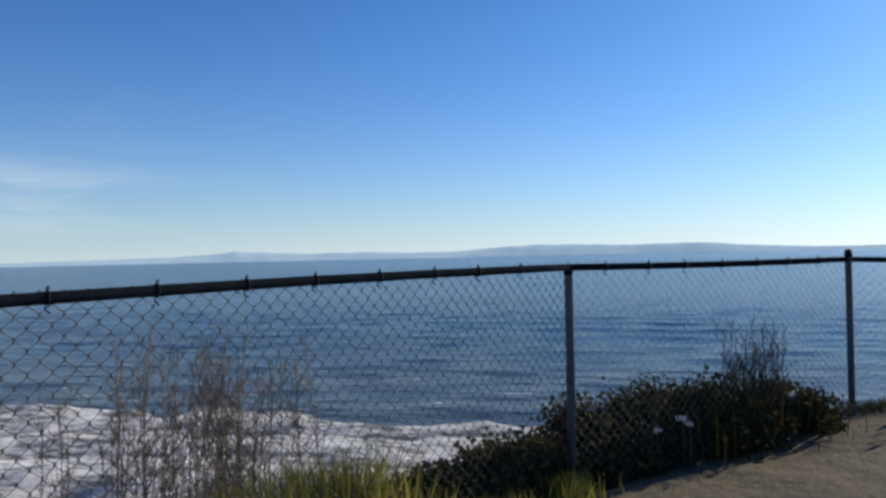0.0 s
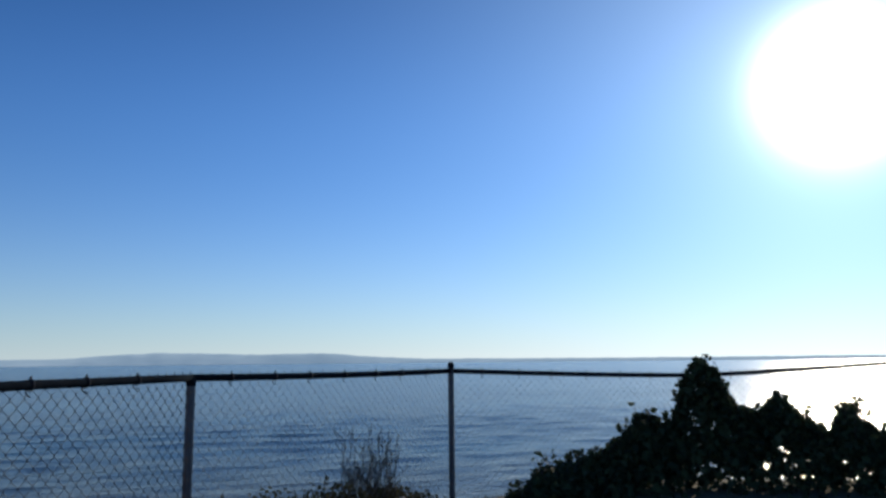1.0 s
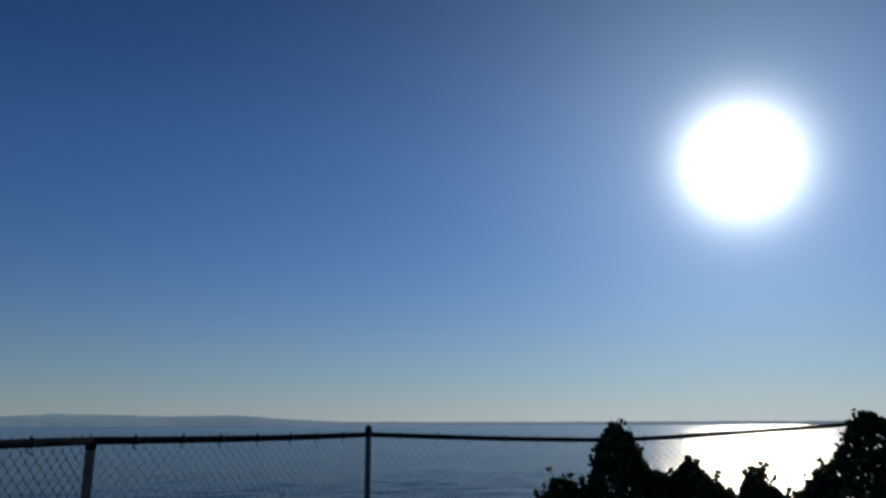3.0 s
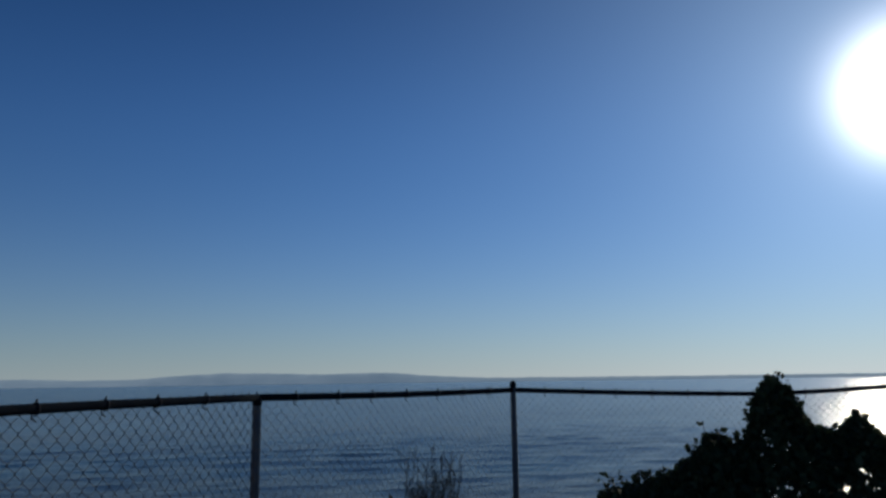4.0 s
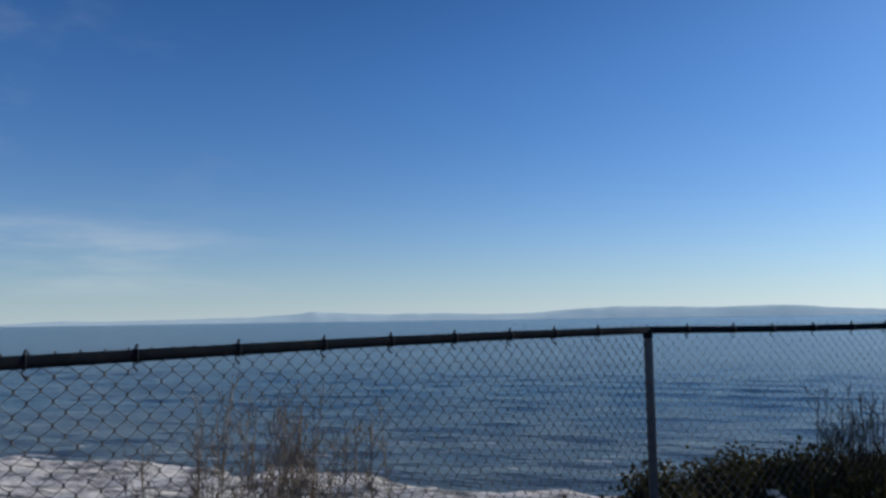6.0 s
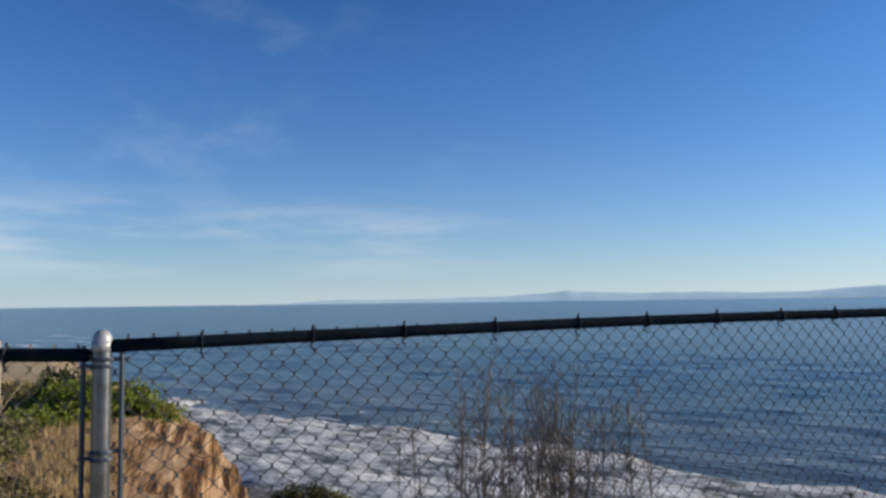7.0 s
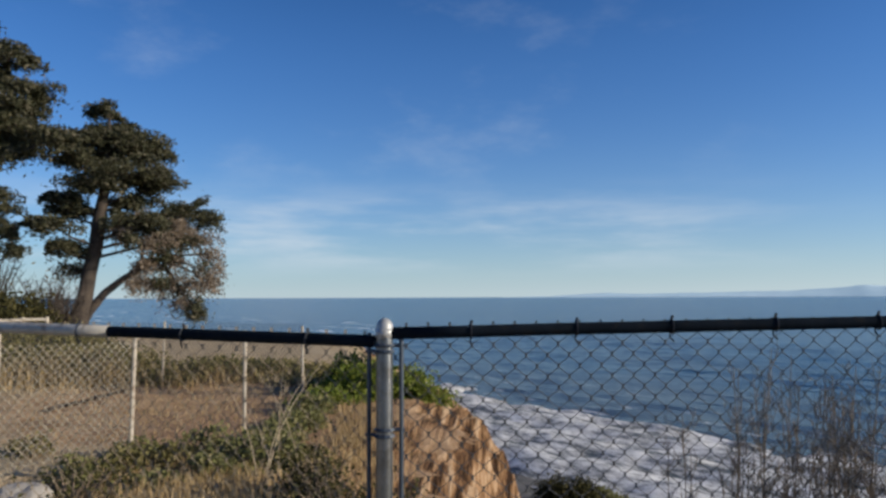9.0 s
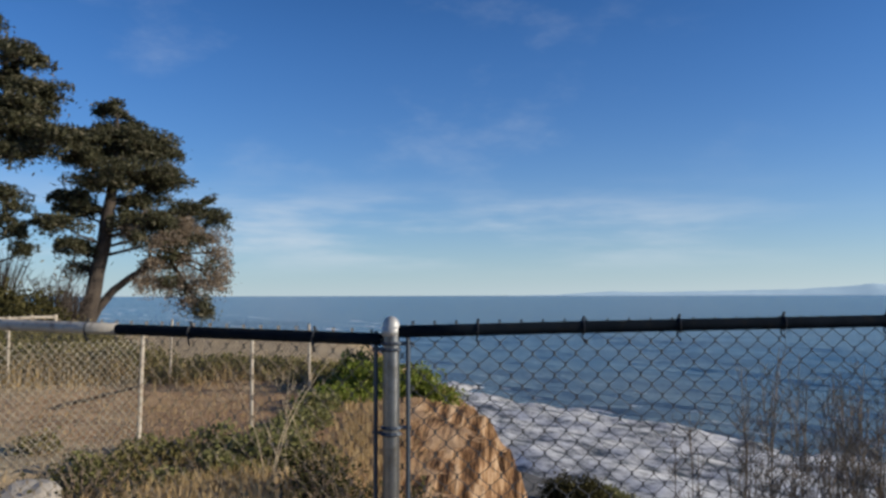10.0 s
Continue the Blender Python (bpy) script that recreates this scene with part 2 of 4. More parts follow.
class Shape:
    """Collects verts and faces of one mesh."""

    def __init__(self):
        self.v, self.f = [], []

    def add(self, verts, faces):
        k = len(self.v)
        self.v += [tuple(p) for p in verts]
        self.f += [tuple(i + k for i in f) for f in faces]

    def tube(self, points, radii, sides=6, cap=True):
        pts = [Vector(p) for p in points]
        if isinstance(radii, (int, float)):
            radii = [radii] * len(pts)
        verts, faces = [], []
        for i, p in enumerate(pts):
            d = (pts[min(i + 1, len(pts) - 1)] - pts[max(i - 1, 0)]).normalized()
            a = d.cross(Vector((0.31, 0.17, 0.93)) if abs(d.z) < 0.9 else Vector((1, 0, 0))).normalized()
            c = d.cross(a)
            for s in range(sides):
                q = 2 * math.pi * s / sides
                verts.append(p + (a * math.cos(q) + c * math.sin(q)) * radii[i])
        for i in range(len(pts) - 1):
            for s in range(sides):
                t = (s + 1) % sides
                faces.append((i * sides + s, i * sides + t, (i + 1) * sides + t, (i + 1) * sides + s))
        if cap:
            faces.append(tuple(reversed(range(sides))))
            faces.append(tuple(range(len(verts) - sides, len(verts))))
        self.add(verts, faces)

    def dome(self, centre, r, height, rings=4, sides=12):
        verts, faces = [], []
        for i in range(rings):
            a = math.pi / 2 * i / rings
            for s in range(sides):
                q = 2 * math.pi * s / sides
                verts.append((centre[0] + r * math.cos(a) * math.cos(q), centre[1] + r * math.cos(a) * math.sin(q), centre[2] + height * math.sin(a)))
        verts.append((centre[0], centre[1], centre[2] + height))
        for i in range(rings - 1):
            for s in range(sides):
                t = (s + 1) % sides
                faces.append((i * sides + s, i * sides + t, (i + 1) * sides + t, (i + 1) * sides + s))
        for s in range(sides):
            faces.append(((rings - 1) * sides + s, (rings - 1) * sides + (s + 1) % sides, len(verts) - 1))
        self.add(verts, faces)

    def mesh(self, name, mat, smooth=False):
        return mesh_of(name, self.v, self.f, mat, smooth)


# ---- ground, sea, far coast ----
SEA = -10.0
# the edge of the cliff, from far to the one side to far to the other; the land lies behind it
EDGE = [(400, -160), (60, -14), (24, -1.0), (13, 3.2), (9.6, 4.6), (7.4, 5.9), (4.7, 6.75), (2.6, 6.75), (1.5, 6.3), (0.5, 5.35), (-0.5, 4.1),
        (-1.5, 2.7), (-2.4, 1.95), (-3.4, 1.9), (-4.6, 2.55), (-6.8, 4.7), (-8.9, 6.45), (-10.4, 7.1), (-13.0, 8.0), (-17.0, 9.7), (-22, 12.2), (-27, 11.5), (-33, 9.0),
        (-40, 7.2), (-60, 9.0), (-110, 2), (-400, -90)]


def edge_distance(x, y):
    """Metres from the cliff's edge, positive towards the sea."""
    best, side = np.full(x.shape, 1e9), np.zeros(x.shape)
    for (ax, ay), (bx, by) in zip(EDGE, EDGE[1:]):
        dx, dy = bx - ax, by - ay
        s = np.clip(((x - ax) * dx + (y - ay) * dy) / (dx * dx + dy * dy), 0, 1)
        d = np.hypot(x - ax - s * dx, y - ay - s * dy)
        c = dx * (y - ay) - dy * (x - ax)
        near = d < best - 1e-9
        best, side = np.where(near, d, best), np.where(near, np.where(c < 0, 1.0, -1.0), side)
    return best * side


def wobble(x, y, scale, seed):
    return np.array([noise.noise((a * scale + seed, b * scale, seed * 0.7)) for a, b in zip(x.ravel(), y.ravel())]).reshape(x.shape)


def smooth(v, a, b):
    t = np.clip((v - a) / (b - a), 0, 1)
    return t * t * (3 - 2 * t)


def ground_height(x, y):
    x, y = np.atleast_1d(np.asarray(x, float)), np.atleast_1d(np.asarray(y, float))
    near = (np.abs(x) < 60) & (np.abs(y) < 60)
    d = edge_distance(x, y)
    n1 = np.where(near, wobble(x, y, 1.1, 3.0), 0)
    n2 = np.where(near, wobble(x, y, 0.35, 9.0), 0)
    n3 = np.where(near, wobble(x, y, 3.5, 5.0), 0)
    n4 = np.where(near, np.abs(wobble(x, y, 1.7, 11.0)) - 0.2 + 0.25 * wobble(x, y, 6.0, 2.0), 0)
    top = 0.16 + 0.05 * n2 + 0.025 * n1 + 0.012 * n3
    # the path rises a little towards the far posts; the field behind the corner lies lower
    top = top + 0.16 * smooth(x, 1.0, 3.0) * smooth(y, 2.0, 5.0) - 0.05 * smooth(-x, 3.0, 6.0)
    e = d + 0.35 * n1 + 0.22 * n3 * smooth(d, 0.0, 0.8) + 0.5 * n4 * smooth(d, 0.0, 0.8)
    s, q = 0.64 * y - 0.77 * x, 0.77 * y + 0.64 * x
    flute = np.where(near, 0.15 * (np.abs(wobble(0.28 * s, q, 3.4, 6.0)) - 0.2) + 0.10 * (np.abs(wobble(0.35 * s, q, 6.5, 1.0)) - 0.2), 0)
    e = e + 0.26 * np.where(near, np.abs(wobble(s, 0.2 * q, 1.9, 4.0)) - 0.2, 0) * smooth(d, 0.0, 0.5)
    lip = -0.22 * smooth(e, -0.5, 0.35)
    cliff = -8.6 * (smooth(e, 0.15, 5.5) * 0.55 + smooth(e, 0.1, 2.6) * 0.45) + (0.55 * n3 + 0.7 * n1 + 0.35 * n4) * smooth(e, 0.2, 1.0) * smooth(-e, -5.5, -3.0)
    beach = -1.7 * smooth(y, 12, 42) - 2.5 * smooth(d, 30, 70)
    cliff = cliff + 1.5 * flute * smooth(d, 0.1, 0.9)
    return top + lip + cliff + np.where(d > 3, beach, beach * smooth(d, 0, 3))


def axis(lo, hi, fine, step, far):
    mid = list(np.arange(lo, hi + 1e-6, fine))
    out, s, v = [], step, hi
    while v < far:
        v += s
        s *= 1.22
        out.append(v)
    out2, s, v = [], step, lo
    while v > -far:
        v -= s
        s *= 1.22
        out2.append(v)
    return np.array(out2[::-1] + mid + out)


def grid_mesh(name, xs, ys, height, mat):
    gx, gy = np.meshgrid(xs, ys)
    gz = height(gx, gy)
    nx, ny = len(xs), len(ys)
    verts = np.stack([gx.ravel(), gy.ravel(), gz.ravel()], 1)
    faces = [(j * nx + i, j * nx + i + 1, (j + 1) * nx + i + 1, (j + 1) * nx + i) for j in range(ny - 1) for i in range(nx - 1)]
    return mesh_of(name, verts, faces, mat, True)


def finer(values, lo, hi):
    """The same steps, halved between lo and hi."""
    mids = (values[1:] + values[:-1]) / 2
    return np.sort(np.concatenate([values, mids[(mids > lo) & (mids < hi)]]))


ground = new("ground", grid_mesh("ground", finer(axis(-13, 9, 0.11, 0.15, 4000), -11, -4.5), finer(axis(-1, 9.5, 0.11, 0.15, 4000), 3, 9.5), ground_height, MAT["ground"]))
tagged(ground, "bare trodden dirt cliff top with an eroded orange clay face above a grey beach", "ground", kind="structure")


def sea_height(x, y):
    far = smooth(np.hypot(x, y), 500, 150)
    close = (np.hypot(x, y) < 520)
    w = np.zeros(x.shape)
    idx = np.where(close)
    xs, ys = x[idx], y[idx]
    warp = 3.0 * wobble(xs, ys, 0.02, 2.0)
    w[idx] = 0.11 * np.sin((ys + 0.10 * xs) * 0.62 + warp) * (0.5 + wobble(xs, ys, 0.03, 7.0)) + 0.20 * wobble(xs * 0.5, ys, 0.33, 4.0)
    return SEA + w * far


sea = new("sea", grid_mesh("sea", axis(-150, 120, 1.5, 2.0, 4600), axis(28, 150, 0.8, 1.2, 4600), sea_height, MAT["water"]))
tagged(sea, "calm blue sea with small waves reaching the horizon", "water", kind="structure")


def surf_height(x, y):
    mid = 43.0 + 3.5 * wobble(x, y * 0, 0.03, 1.0) + 3.5 * smooth(-x, 40, 110)
    half = 11.5 + 3.0 * wobble(x, y * 0, 0.06, 6.0)
    t = np.where(y > mid, y - mid, (mid - y) * 0.85) / half
    lumps = 0.16 * wobble(x, y, 0.4, 8.0) + 0.11 * wobble(x, y * 1.8, 0.9, 2.5)
    rows = 0.12 * np.sin((y + 1.5 * wobble(x, y * 0, 0.08, 3.0)) * 1.1)
    return SEA + 0.50 + lumps + rows - 1.5 * smooth(t + 0.3 * wobble(x * 0.6, y, 0.35, 4.0), 0.55, 1.15)


surf = new("surf", grid_mesh("surf", np.arange(-150, 70, 0.5), np.arange(26, 64, 0.45), surf_height, MAT["foam"]))
tagged(surf, "broad band of white breaking surf along the beach", "surf", kind="stuff")

RIDGE = [(75, -0.3), (50, -0.2), (46, -0.1), (44, 0.02), (42, 0.14), (40, 0.05), (38, 0.07), (33, 0.16), (30, 0.22), (27, 0.38), (25, 0.57), (20, 0.34), (15, 0.36), (12, 0.25), (9, 0.26), (7.5, 0.35),
         (5, 0.54), (2.5, 0.66), (0, 0.63), (-5, 0.5), (-8, 0.58), (-10, 0.54), (-13, 0.3), (-17, 0.1), (-30, 0.05), (-75, 0.03)]


def far_coast():
    verts, faces = [], []
    az = np.arange(-75, 75.01, 0.25)
    el = np.interp(az, [r[0] for r in RIDGE][::-1], [r[1] for r in RIDGE][::-1])
    k = 6
    for a, e in zip(az, el):
        e += 0.05 + 0.04 * noise.noise((a * 0.7, 2.0, 0)) + 0.025 * noise.noise((a * 2.3, 5.0, 0))
        top = 1.5 + 4450 * math.tan(radians(e))
        for i in range(k):
            s = i / (k - 1)
            d = 4200 + 450 * s
            up = math.sin(min(1.0, s / 0.6) * math.pi / 2) if s <= 0.6 else math.cos((s - 0.6) / 0.4 * math.pi / 2)
            p = bearing(a, d, SEA - 2 + (top - SEA + 2) * up * (1 + 0.12 * noise.noise((a * 0.9, s * 3, 1)) * (s < 0.5)))
            verts.append(p)
    for j in range(len(az) - 1):
        for i in range(k - 1):
            faces.append((j * k + i, (j + 1) * k + i, (j + 1) * k + i + 1, j * k + i + 1))
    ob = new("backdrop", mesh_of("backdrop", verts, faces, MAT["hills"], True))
    tagged(ob, "low hills of the far coast across the bay, haze painted as blue colour", "hills", kind="structure")


far_coast()


# ---- the chain-link fence ----
# kind, bearing, distance, top of the post, height of the rail
POSTS = [("corner_post", 58.9, 2.45, 1.445, 1.378), ("line_post", 0.0, 4.40, 1.434, 1.418), ("line_post", -19.0, 6.40, 1.49, 1.412),
         ("line_post", -37.2, 7.60, 1.39, 1.337), ("line_post", -53.6, 8.60, 1.547, 1.494), ("line_post", -64.0, 10.2, 1.59, 1.54)]


def spot(az, d):
    p = bearing(az, d)
    p.z = float(ground_height(p.x, p.y)[0])
    return p


def meet(az, el):
    """Where a line of sight from the eye first meets the ground."""
    d = np.arange(2.0, 60.0, 0.05)
    w = bearing(az, 1.0)
    z = EYE[2] + d * math.tan(radians(el))
    g = ground_height(w.x * d, w.y * d)
    k = int(np.argmax(g > z)) if (g > z).any() else len(d) - 1
    return Vector((w.x * d[k], w.y * d[k], float(g[k])))


def wire_net(a, b, low_a, low_b, high_a, high_b, pitch=0.0355, mat="wire", thick=0.0026):
    """Woven wire between two posts: zigzag wires that hook into one another."""
    s = Shape()
    run = Vector((b.x - a.x, b.y - a.y, 0))
    length = run.length
    run.normalize()
    side = Vector((-run.y, run.x, 0))
    count = int(length / pitch)
    for i in range(count):
        pts, radii = [], []
        t = i / count
        lo, hi = low_a + (low_b - low_a) * t, high_a + (high_b - high_a) * t
        sag = 0.012 * noise.noise((i * 0.07, a.x, a.y))
        for k in range(int((hi - lo) / pitch) + 1):
            odd = (k + i) % 2
            hook = 0.004 if odd else -0.004
            p = Vector((a.x, a.y, 0)) + run * ((i + odd) * pitch + hook * 0.6) + side * (hook * 0.5 + sag * math.sin(k * 0.2))
            p.z = hi - k * pitch
            if pts:
                q = pts[-1]
                pts += [q.lerp(p, 0.22), q.lerp(p, 0.78)]
                radii += [thick * 0.9, thick * 0.9]
            pts += [p + Vector((0, 0, 0.004)), p - Vector((0, 0, 0.004))]
            radii += [thick * 1.7, thick * 1.7]
        s.tube(pts, radii, 3, False)
    return s.mesh("wire_net", MAT[mat])


def corner_fittings(post, p, toward, low, high):
    """The flat bar that stretches the net beside a corner post, and the bands that hold it."""
    d = Vector((toward.x - p.x, toward.y - p.y, 0)).normalized()
    c = d * 0.055
    s = Shape()
    s.tube([(c.x, c.y, low - p.z), (c.x, c.y, high - p.z)], 0.0085, 6)
    part("tension_bar", s.mesh("tension_bar", MAT["galvanised"]), post)
    for k in range(5):
        h = high - p.z - 0.06 - k * 0.27
        s = Shape()
        ring = [Vector((0.030 * math.cos(q), 0.030 * math.sin(q), h)) for q in [2 * math.pi * j / 12 for j in range(13)]]
        s.tube(ring, 0.006, 4)
        s.tube([d * 0.028 + Vector((0, 0, h)), d * 0.066 + Vector((0, 0, h))], 0.007, 5)
        part("band", s.mesh("band", MAT["galvanised"]), post)


def make_post(fence, kind, p, top):
    big = kind == "corner_post"
    r = 0.027 if big else 0.025
    s = Shape()
    s.tube([(0, 0, -0.3), (0, 0, -0.29), (0, 0, top - p.z - 0.06), (0, 0, top - p.z - 0.05)], r, 20)
    post = part(kind, s.mesh(kind, MAT["corner_steel" if big else "galvanised"], True), fence, at=Matrix.Translation(p))
    s = Shape()
    h = top - p.z - (0.08 if big else 0.06)
    s.tube([(0, 0, h), (0, 0, h + 0.03)], r + 0.003, 14)
    s.dome((0, 0, h + 0.03), r + 0.002, 0.034 if big else 0.03, 4, 14)
    part("post_cap", s.mesh("post_cap", MAT["cap"] if big else MAT["dark_rail"], True), post, "pale domed metal cap" if big else "")
    return post


def bay(fence, a, b, ra, rb, bow=0.0, ties=0.337, start=0.0, net=(0.0355, "wire", 0.0026), first=0.28):
    """One top rail with its net and ties."""
    d = Vector((b.x - a.x, b.y - a.y, 0))
    length = d.length
    d.normalize()
    w = Vector((-d.y, d.x, 0))
    n = 14

    def along(f):
        return Vector((a.x + (b.x - a.x) * f, a.y + (b.y - a.y) * f, ra + (rb - ra) * f + bow * math.sin(math.pi * f)))
    s = Shape()
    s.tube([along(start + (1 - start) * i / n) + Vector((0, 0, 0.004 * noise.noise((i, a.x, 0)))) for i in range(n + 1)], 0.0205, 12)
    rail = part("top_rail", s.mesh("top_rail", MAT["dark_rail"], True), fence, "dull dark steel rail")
    part("wire_net", wire_net(a, b, a.z - 0.05, b.z - 0.05, ra + 0.03, rb + 0.03, *net), fence, "rusty grey diamond wire mesh")
    for i in range(int(length / ties) + 1):
        f = (first + i * ties + 0.012 * math.sin(i * 2.1)) / length
        if f > 0.97:
            break
        c = along(f)
        s = Shape()
        ring = [c + w * (0.024 * math.cos(q)) + Vector((0, 0, 0.024 * math.sin(q))) + d * (0.004 * k / 9) for k, q in enumerate([2 * math.pi * j / 9 for j in range(10)])]
        ring += [c + Vector((0, 0, -0.036)) + w * 0.015, c + Vector((0, 0, -0.05)) + d * 0.008]
        s.tube(ring, 0.0032, 4)
        s.tube([c + Vector((0, 0, 0.02)), c + Vector((0, 0, 0.036)) + d * 0.006], 0.005, 5)
        part("wire_tie", s.mesh("wire_tie", MAT["wire"]), rail)


fence = tagged(new("chain_link_fence"), "galvanised chain-link fence with round posts along the cliff edge", "fence")
line = [(k, spot(a, d), top, rail) for k, a, d, top, rail in POSTS]
made_posts = [make_post(fence, k, p, top) for k, p, top, rail in line]
for i, ((k1, a, t1, r1), (k2, b, t2, r2)) in enumerate(zip(line, line[1:])):
    bay(fence, a, b, r1, r2, 0.012 if i == 0 else -0.008, net=(0.0355, "wire" if i == 0 else "glint_wire", (0.0017, 0.0012, 0.0009, 0.0009, 0.0009)[i]))
corner = line[0][1]
corner_fittings(made_posts[0], corner, line[1][1], corner.z + 0.02, 1.40)
side_fence = tagged(new("side_fence"), "galvanised chain-link fence running inland from the corner post", "fence")
inland = [spot(87.0, 3.65), spot(114.0, 5.4)]
corner_fittings(made_posts[0], corner, inland[0], corner.z + 0.02, 1.38)
for p in inland:
    make_post(side_fence, "line_post", p, 1.40)
MAT["tan_wire"] = mottled("dusty_wire", (0.14, 0.11, 0.075), (0.32, 0.265, 0.185), 4.0, 0.7, 0.2, 5.0, 0.0, 0.001)
# pale copy of the wire, with sun on the mesh painted into its colour
MAT["sunlit_wire"] = mottled("sunlit_wire", (0.22, 0.20, 0.155), (0.56, 0.52, 0.41), 4.0, 0.6, 0.3, 5.0, 0.0, 0.001)
bay(side_fence, corner, inland[0], 1.352, 1.384, 0.0, 0.5, 0.02, (0.0355, "tan_wire", 0.0014))
# added pale tube round the rail: its sunlit top given as colour
MAT["highlight_rail"] = mottled("sunlit_rail_tone", (0.30, 0.285, 0.25), (0.50, 0.48, 0.43), 7.0, 0.7, 0.2, 9.0, 0.2, 0.003, stain=(0.17, 0.14, 0.11))
highlight = Shape()
highlight.tube([corner.lerp(inland[0], f).xy.to_3d() + Vector((0, 0, 1.352 + 0.032 * f)) for f in (0.60, 0.7, 0.8, 0.9, 1.0)], 0.0228, 12)
part("rail_highlight", highlight.mesh("rail_highlight", MAT["highlight_rail"], True), side_fence, "pale length of rail with sunlight put into its colour")
bay(side_fence, inland[0], inland[1], 1.384, 1.38, 0.0, 0.5)


# ---- growing things ----
rng = np.random.default_rng(7)
MAT["ivy"] = leafy("ivy_leaf", (0.024, 0.034, 0.018), (0.058, 0.080, 0.034), (0.080, 0.088, 0.045), 0.10, 0.85)
MAT["shrub"] = leafy("shrub_leaf", (0.028, 0.029, 0.012), (0.085, 0.078, 0.029), (0.13, 0.112, 0.048), 0.15, 0.9)
MAT["green"] = leafy("ice_plant_leaf", (0.10, 0.135, 0.022), (0.25, 0.30, 0.055), (0.38, 0.37, 0.11), 0.4, 0.7)
MAT["weed"] = leafy("weed_leaf", (0.115, 0.122, 0.048), (0.28, 0.275, 0.11), (0.44, 0.38, 0.21), 0.4, 0.85)
MAT["olive"] = leafy("olive_leaf", (0.11, 0.105, 0.04), (0.25, 0.22, 0.095), (0.42, 0.34, 0.18), 0.35, 0.85)
MAT["brown"] = leafy("dry_spray", (0.14, 0.11, 0.08), (0.33, 0.265, 0.20), (0.50, 0.42, 0.33), 0.3)
MAT["bank_grass"] = leafy("bank_grass_blade", (0.024, 0.023, 0.008), (0.070, 0.062, 0.020), (0.12, 0.10, 0.042), 0.2, 0.9)
MAT["cypress"] = leafy("cypress_spray", (0.042, 0.046, 0.026), (0.125, 0.125, 0.072), (0.25, 0.22, 0.155), 0.3)
MAT["grass"] = leafy("dry_grass_blade", (0.28, 0.20, 0.095), (0.56, 0.42, 0.225), (0.70, 0.55, 0.34), 0.35, 0.85)
MAT["green_grass"] = leafy("green_grass_blade", (0.11, 0.115, 0.024), (0.28, 0.27, 0.06), (0.42, 0.36, 0.12), 0.35, 0.8)
MAT["stalk"] = mottled("dry_stalk", (0.10, 0.075, 0.05), (0.26, 0.20, 0.14), 5.0, 0.9, 0.0, 8.0, 0.2, 0.002)
MAT["pale_stalk"] = mottled("bleached_stalk", (0.34, 0.27, 0.18), (0.56, 0.46, 0.32), 5.0, 0.9, 0.0, 8.0, 0.2, 0.002)
MAT["dark_stalk"] = mottled("dark_dead_stalk", (0.018, 0.015, 0.011), (0.05, 0.04, 0.028), 5.0, 0.9, 0.0, 8.0, 0.2, 0.002)
MAT["bark"] = mottled("grey_bark", (0.022, 0.018, 0.016), (0.085, 0.068, 0.055), 2.0, 0.95, 0.0, 7.0, 0.8, 0.03)
MAT["stone"] = mottled("pale_stone", (0.24, 0.22, 0.19), (0.44, 0.41, 0.36), 3.0, 0.85, 0.0, 7.0, 0.5, 0.02)


def unit(v):
    return v / np.maximum(np.linalg.norm(v, axis=1, keepdims=True), 1e-9)


def leaf_mesh(name, centres, size, mat, flat=0.0, long=1.4):
    """One small kite-shaped leaf at each place, turned at random; flat: 1 lays them level."""
    c = np.asarray(centres, float)
    n = len(c)
    a = rng.normal(size=(n, 3))
    a[:, 2] *= 1 - flat
    a = unit(a)
    b = rng.normal(size=(n, 3))
    b[:, 2] *= 1 - flat
    b = unit(np.cross(a, unit(np.cross(a, b))))
    r = size * rng.uniform(0.6, 1.3, (n, 1))
    dip = np.cross(a, b) * r * 0.25
    v = np.stack([c - a * r * long / 2, c + b * r / 2 - dip, c + a * r * long / 2, c - b * r / 2 - dip], 1).reshape(-1, 3)
    k = np.arange(n) * 4
    f = np.stack([k, k + 1, k + 2], 1).tolist() + np.stack([k, k + 2, k + 3], 1).tolist()
    return mesh_of(name, v.tolist(), f, mat)


def blade_mesh(name, roots, height, width, mat, lean=0.35):
    c = np.asarray(roots, float)
    n = len(c)
    h = height * rng.uniform(0.45, 1.25, (n, 1))
    q = rng.uniform(0, 2 * math.pi, n)
    side = np.stack([np.cos(q), np.sin(q), 0 * q], 1) * width * rng.uniform(0.6, 1.3, (n, 1))
    q = rng.uniform(0, 2 * math.pi, n)
    out = np.stack([np.cos(q), np.sin(q), 0 * q], 1) * h * rng.uniform(0.1, 1.0, (n, 1)) * lean
    up = np.array([0, 0, 1.0])
    c = c - up * 0.02
    v = np.stack([c - side, c + side, c + up * h * 0.6 + out * 0.35 + side * 0.7, c + up * h * 0.6 + out * 0.35 - side * 0.7, c + up * h + out], 1).reshape(-1, 3)
    k = np.arange(n) * 5
    f = np.stack([k, k + 1, k + 2, k + 3], 1).tolist() + np.stack([k + 3, k + 2, k + 4], 1).tolist()
    return mesh_of(name, v.tolist(), f, mat)


def on_ground(xy):
    xy = np.asarray(xy, float)
    return np.column_stack([xy, ground_height(xy[:, 0], xy[:, 1])])


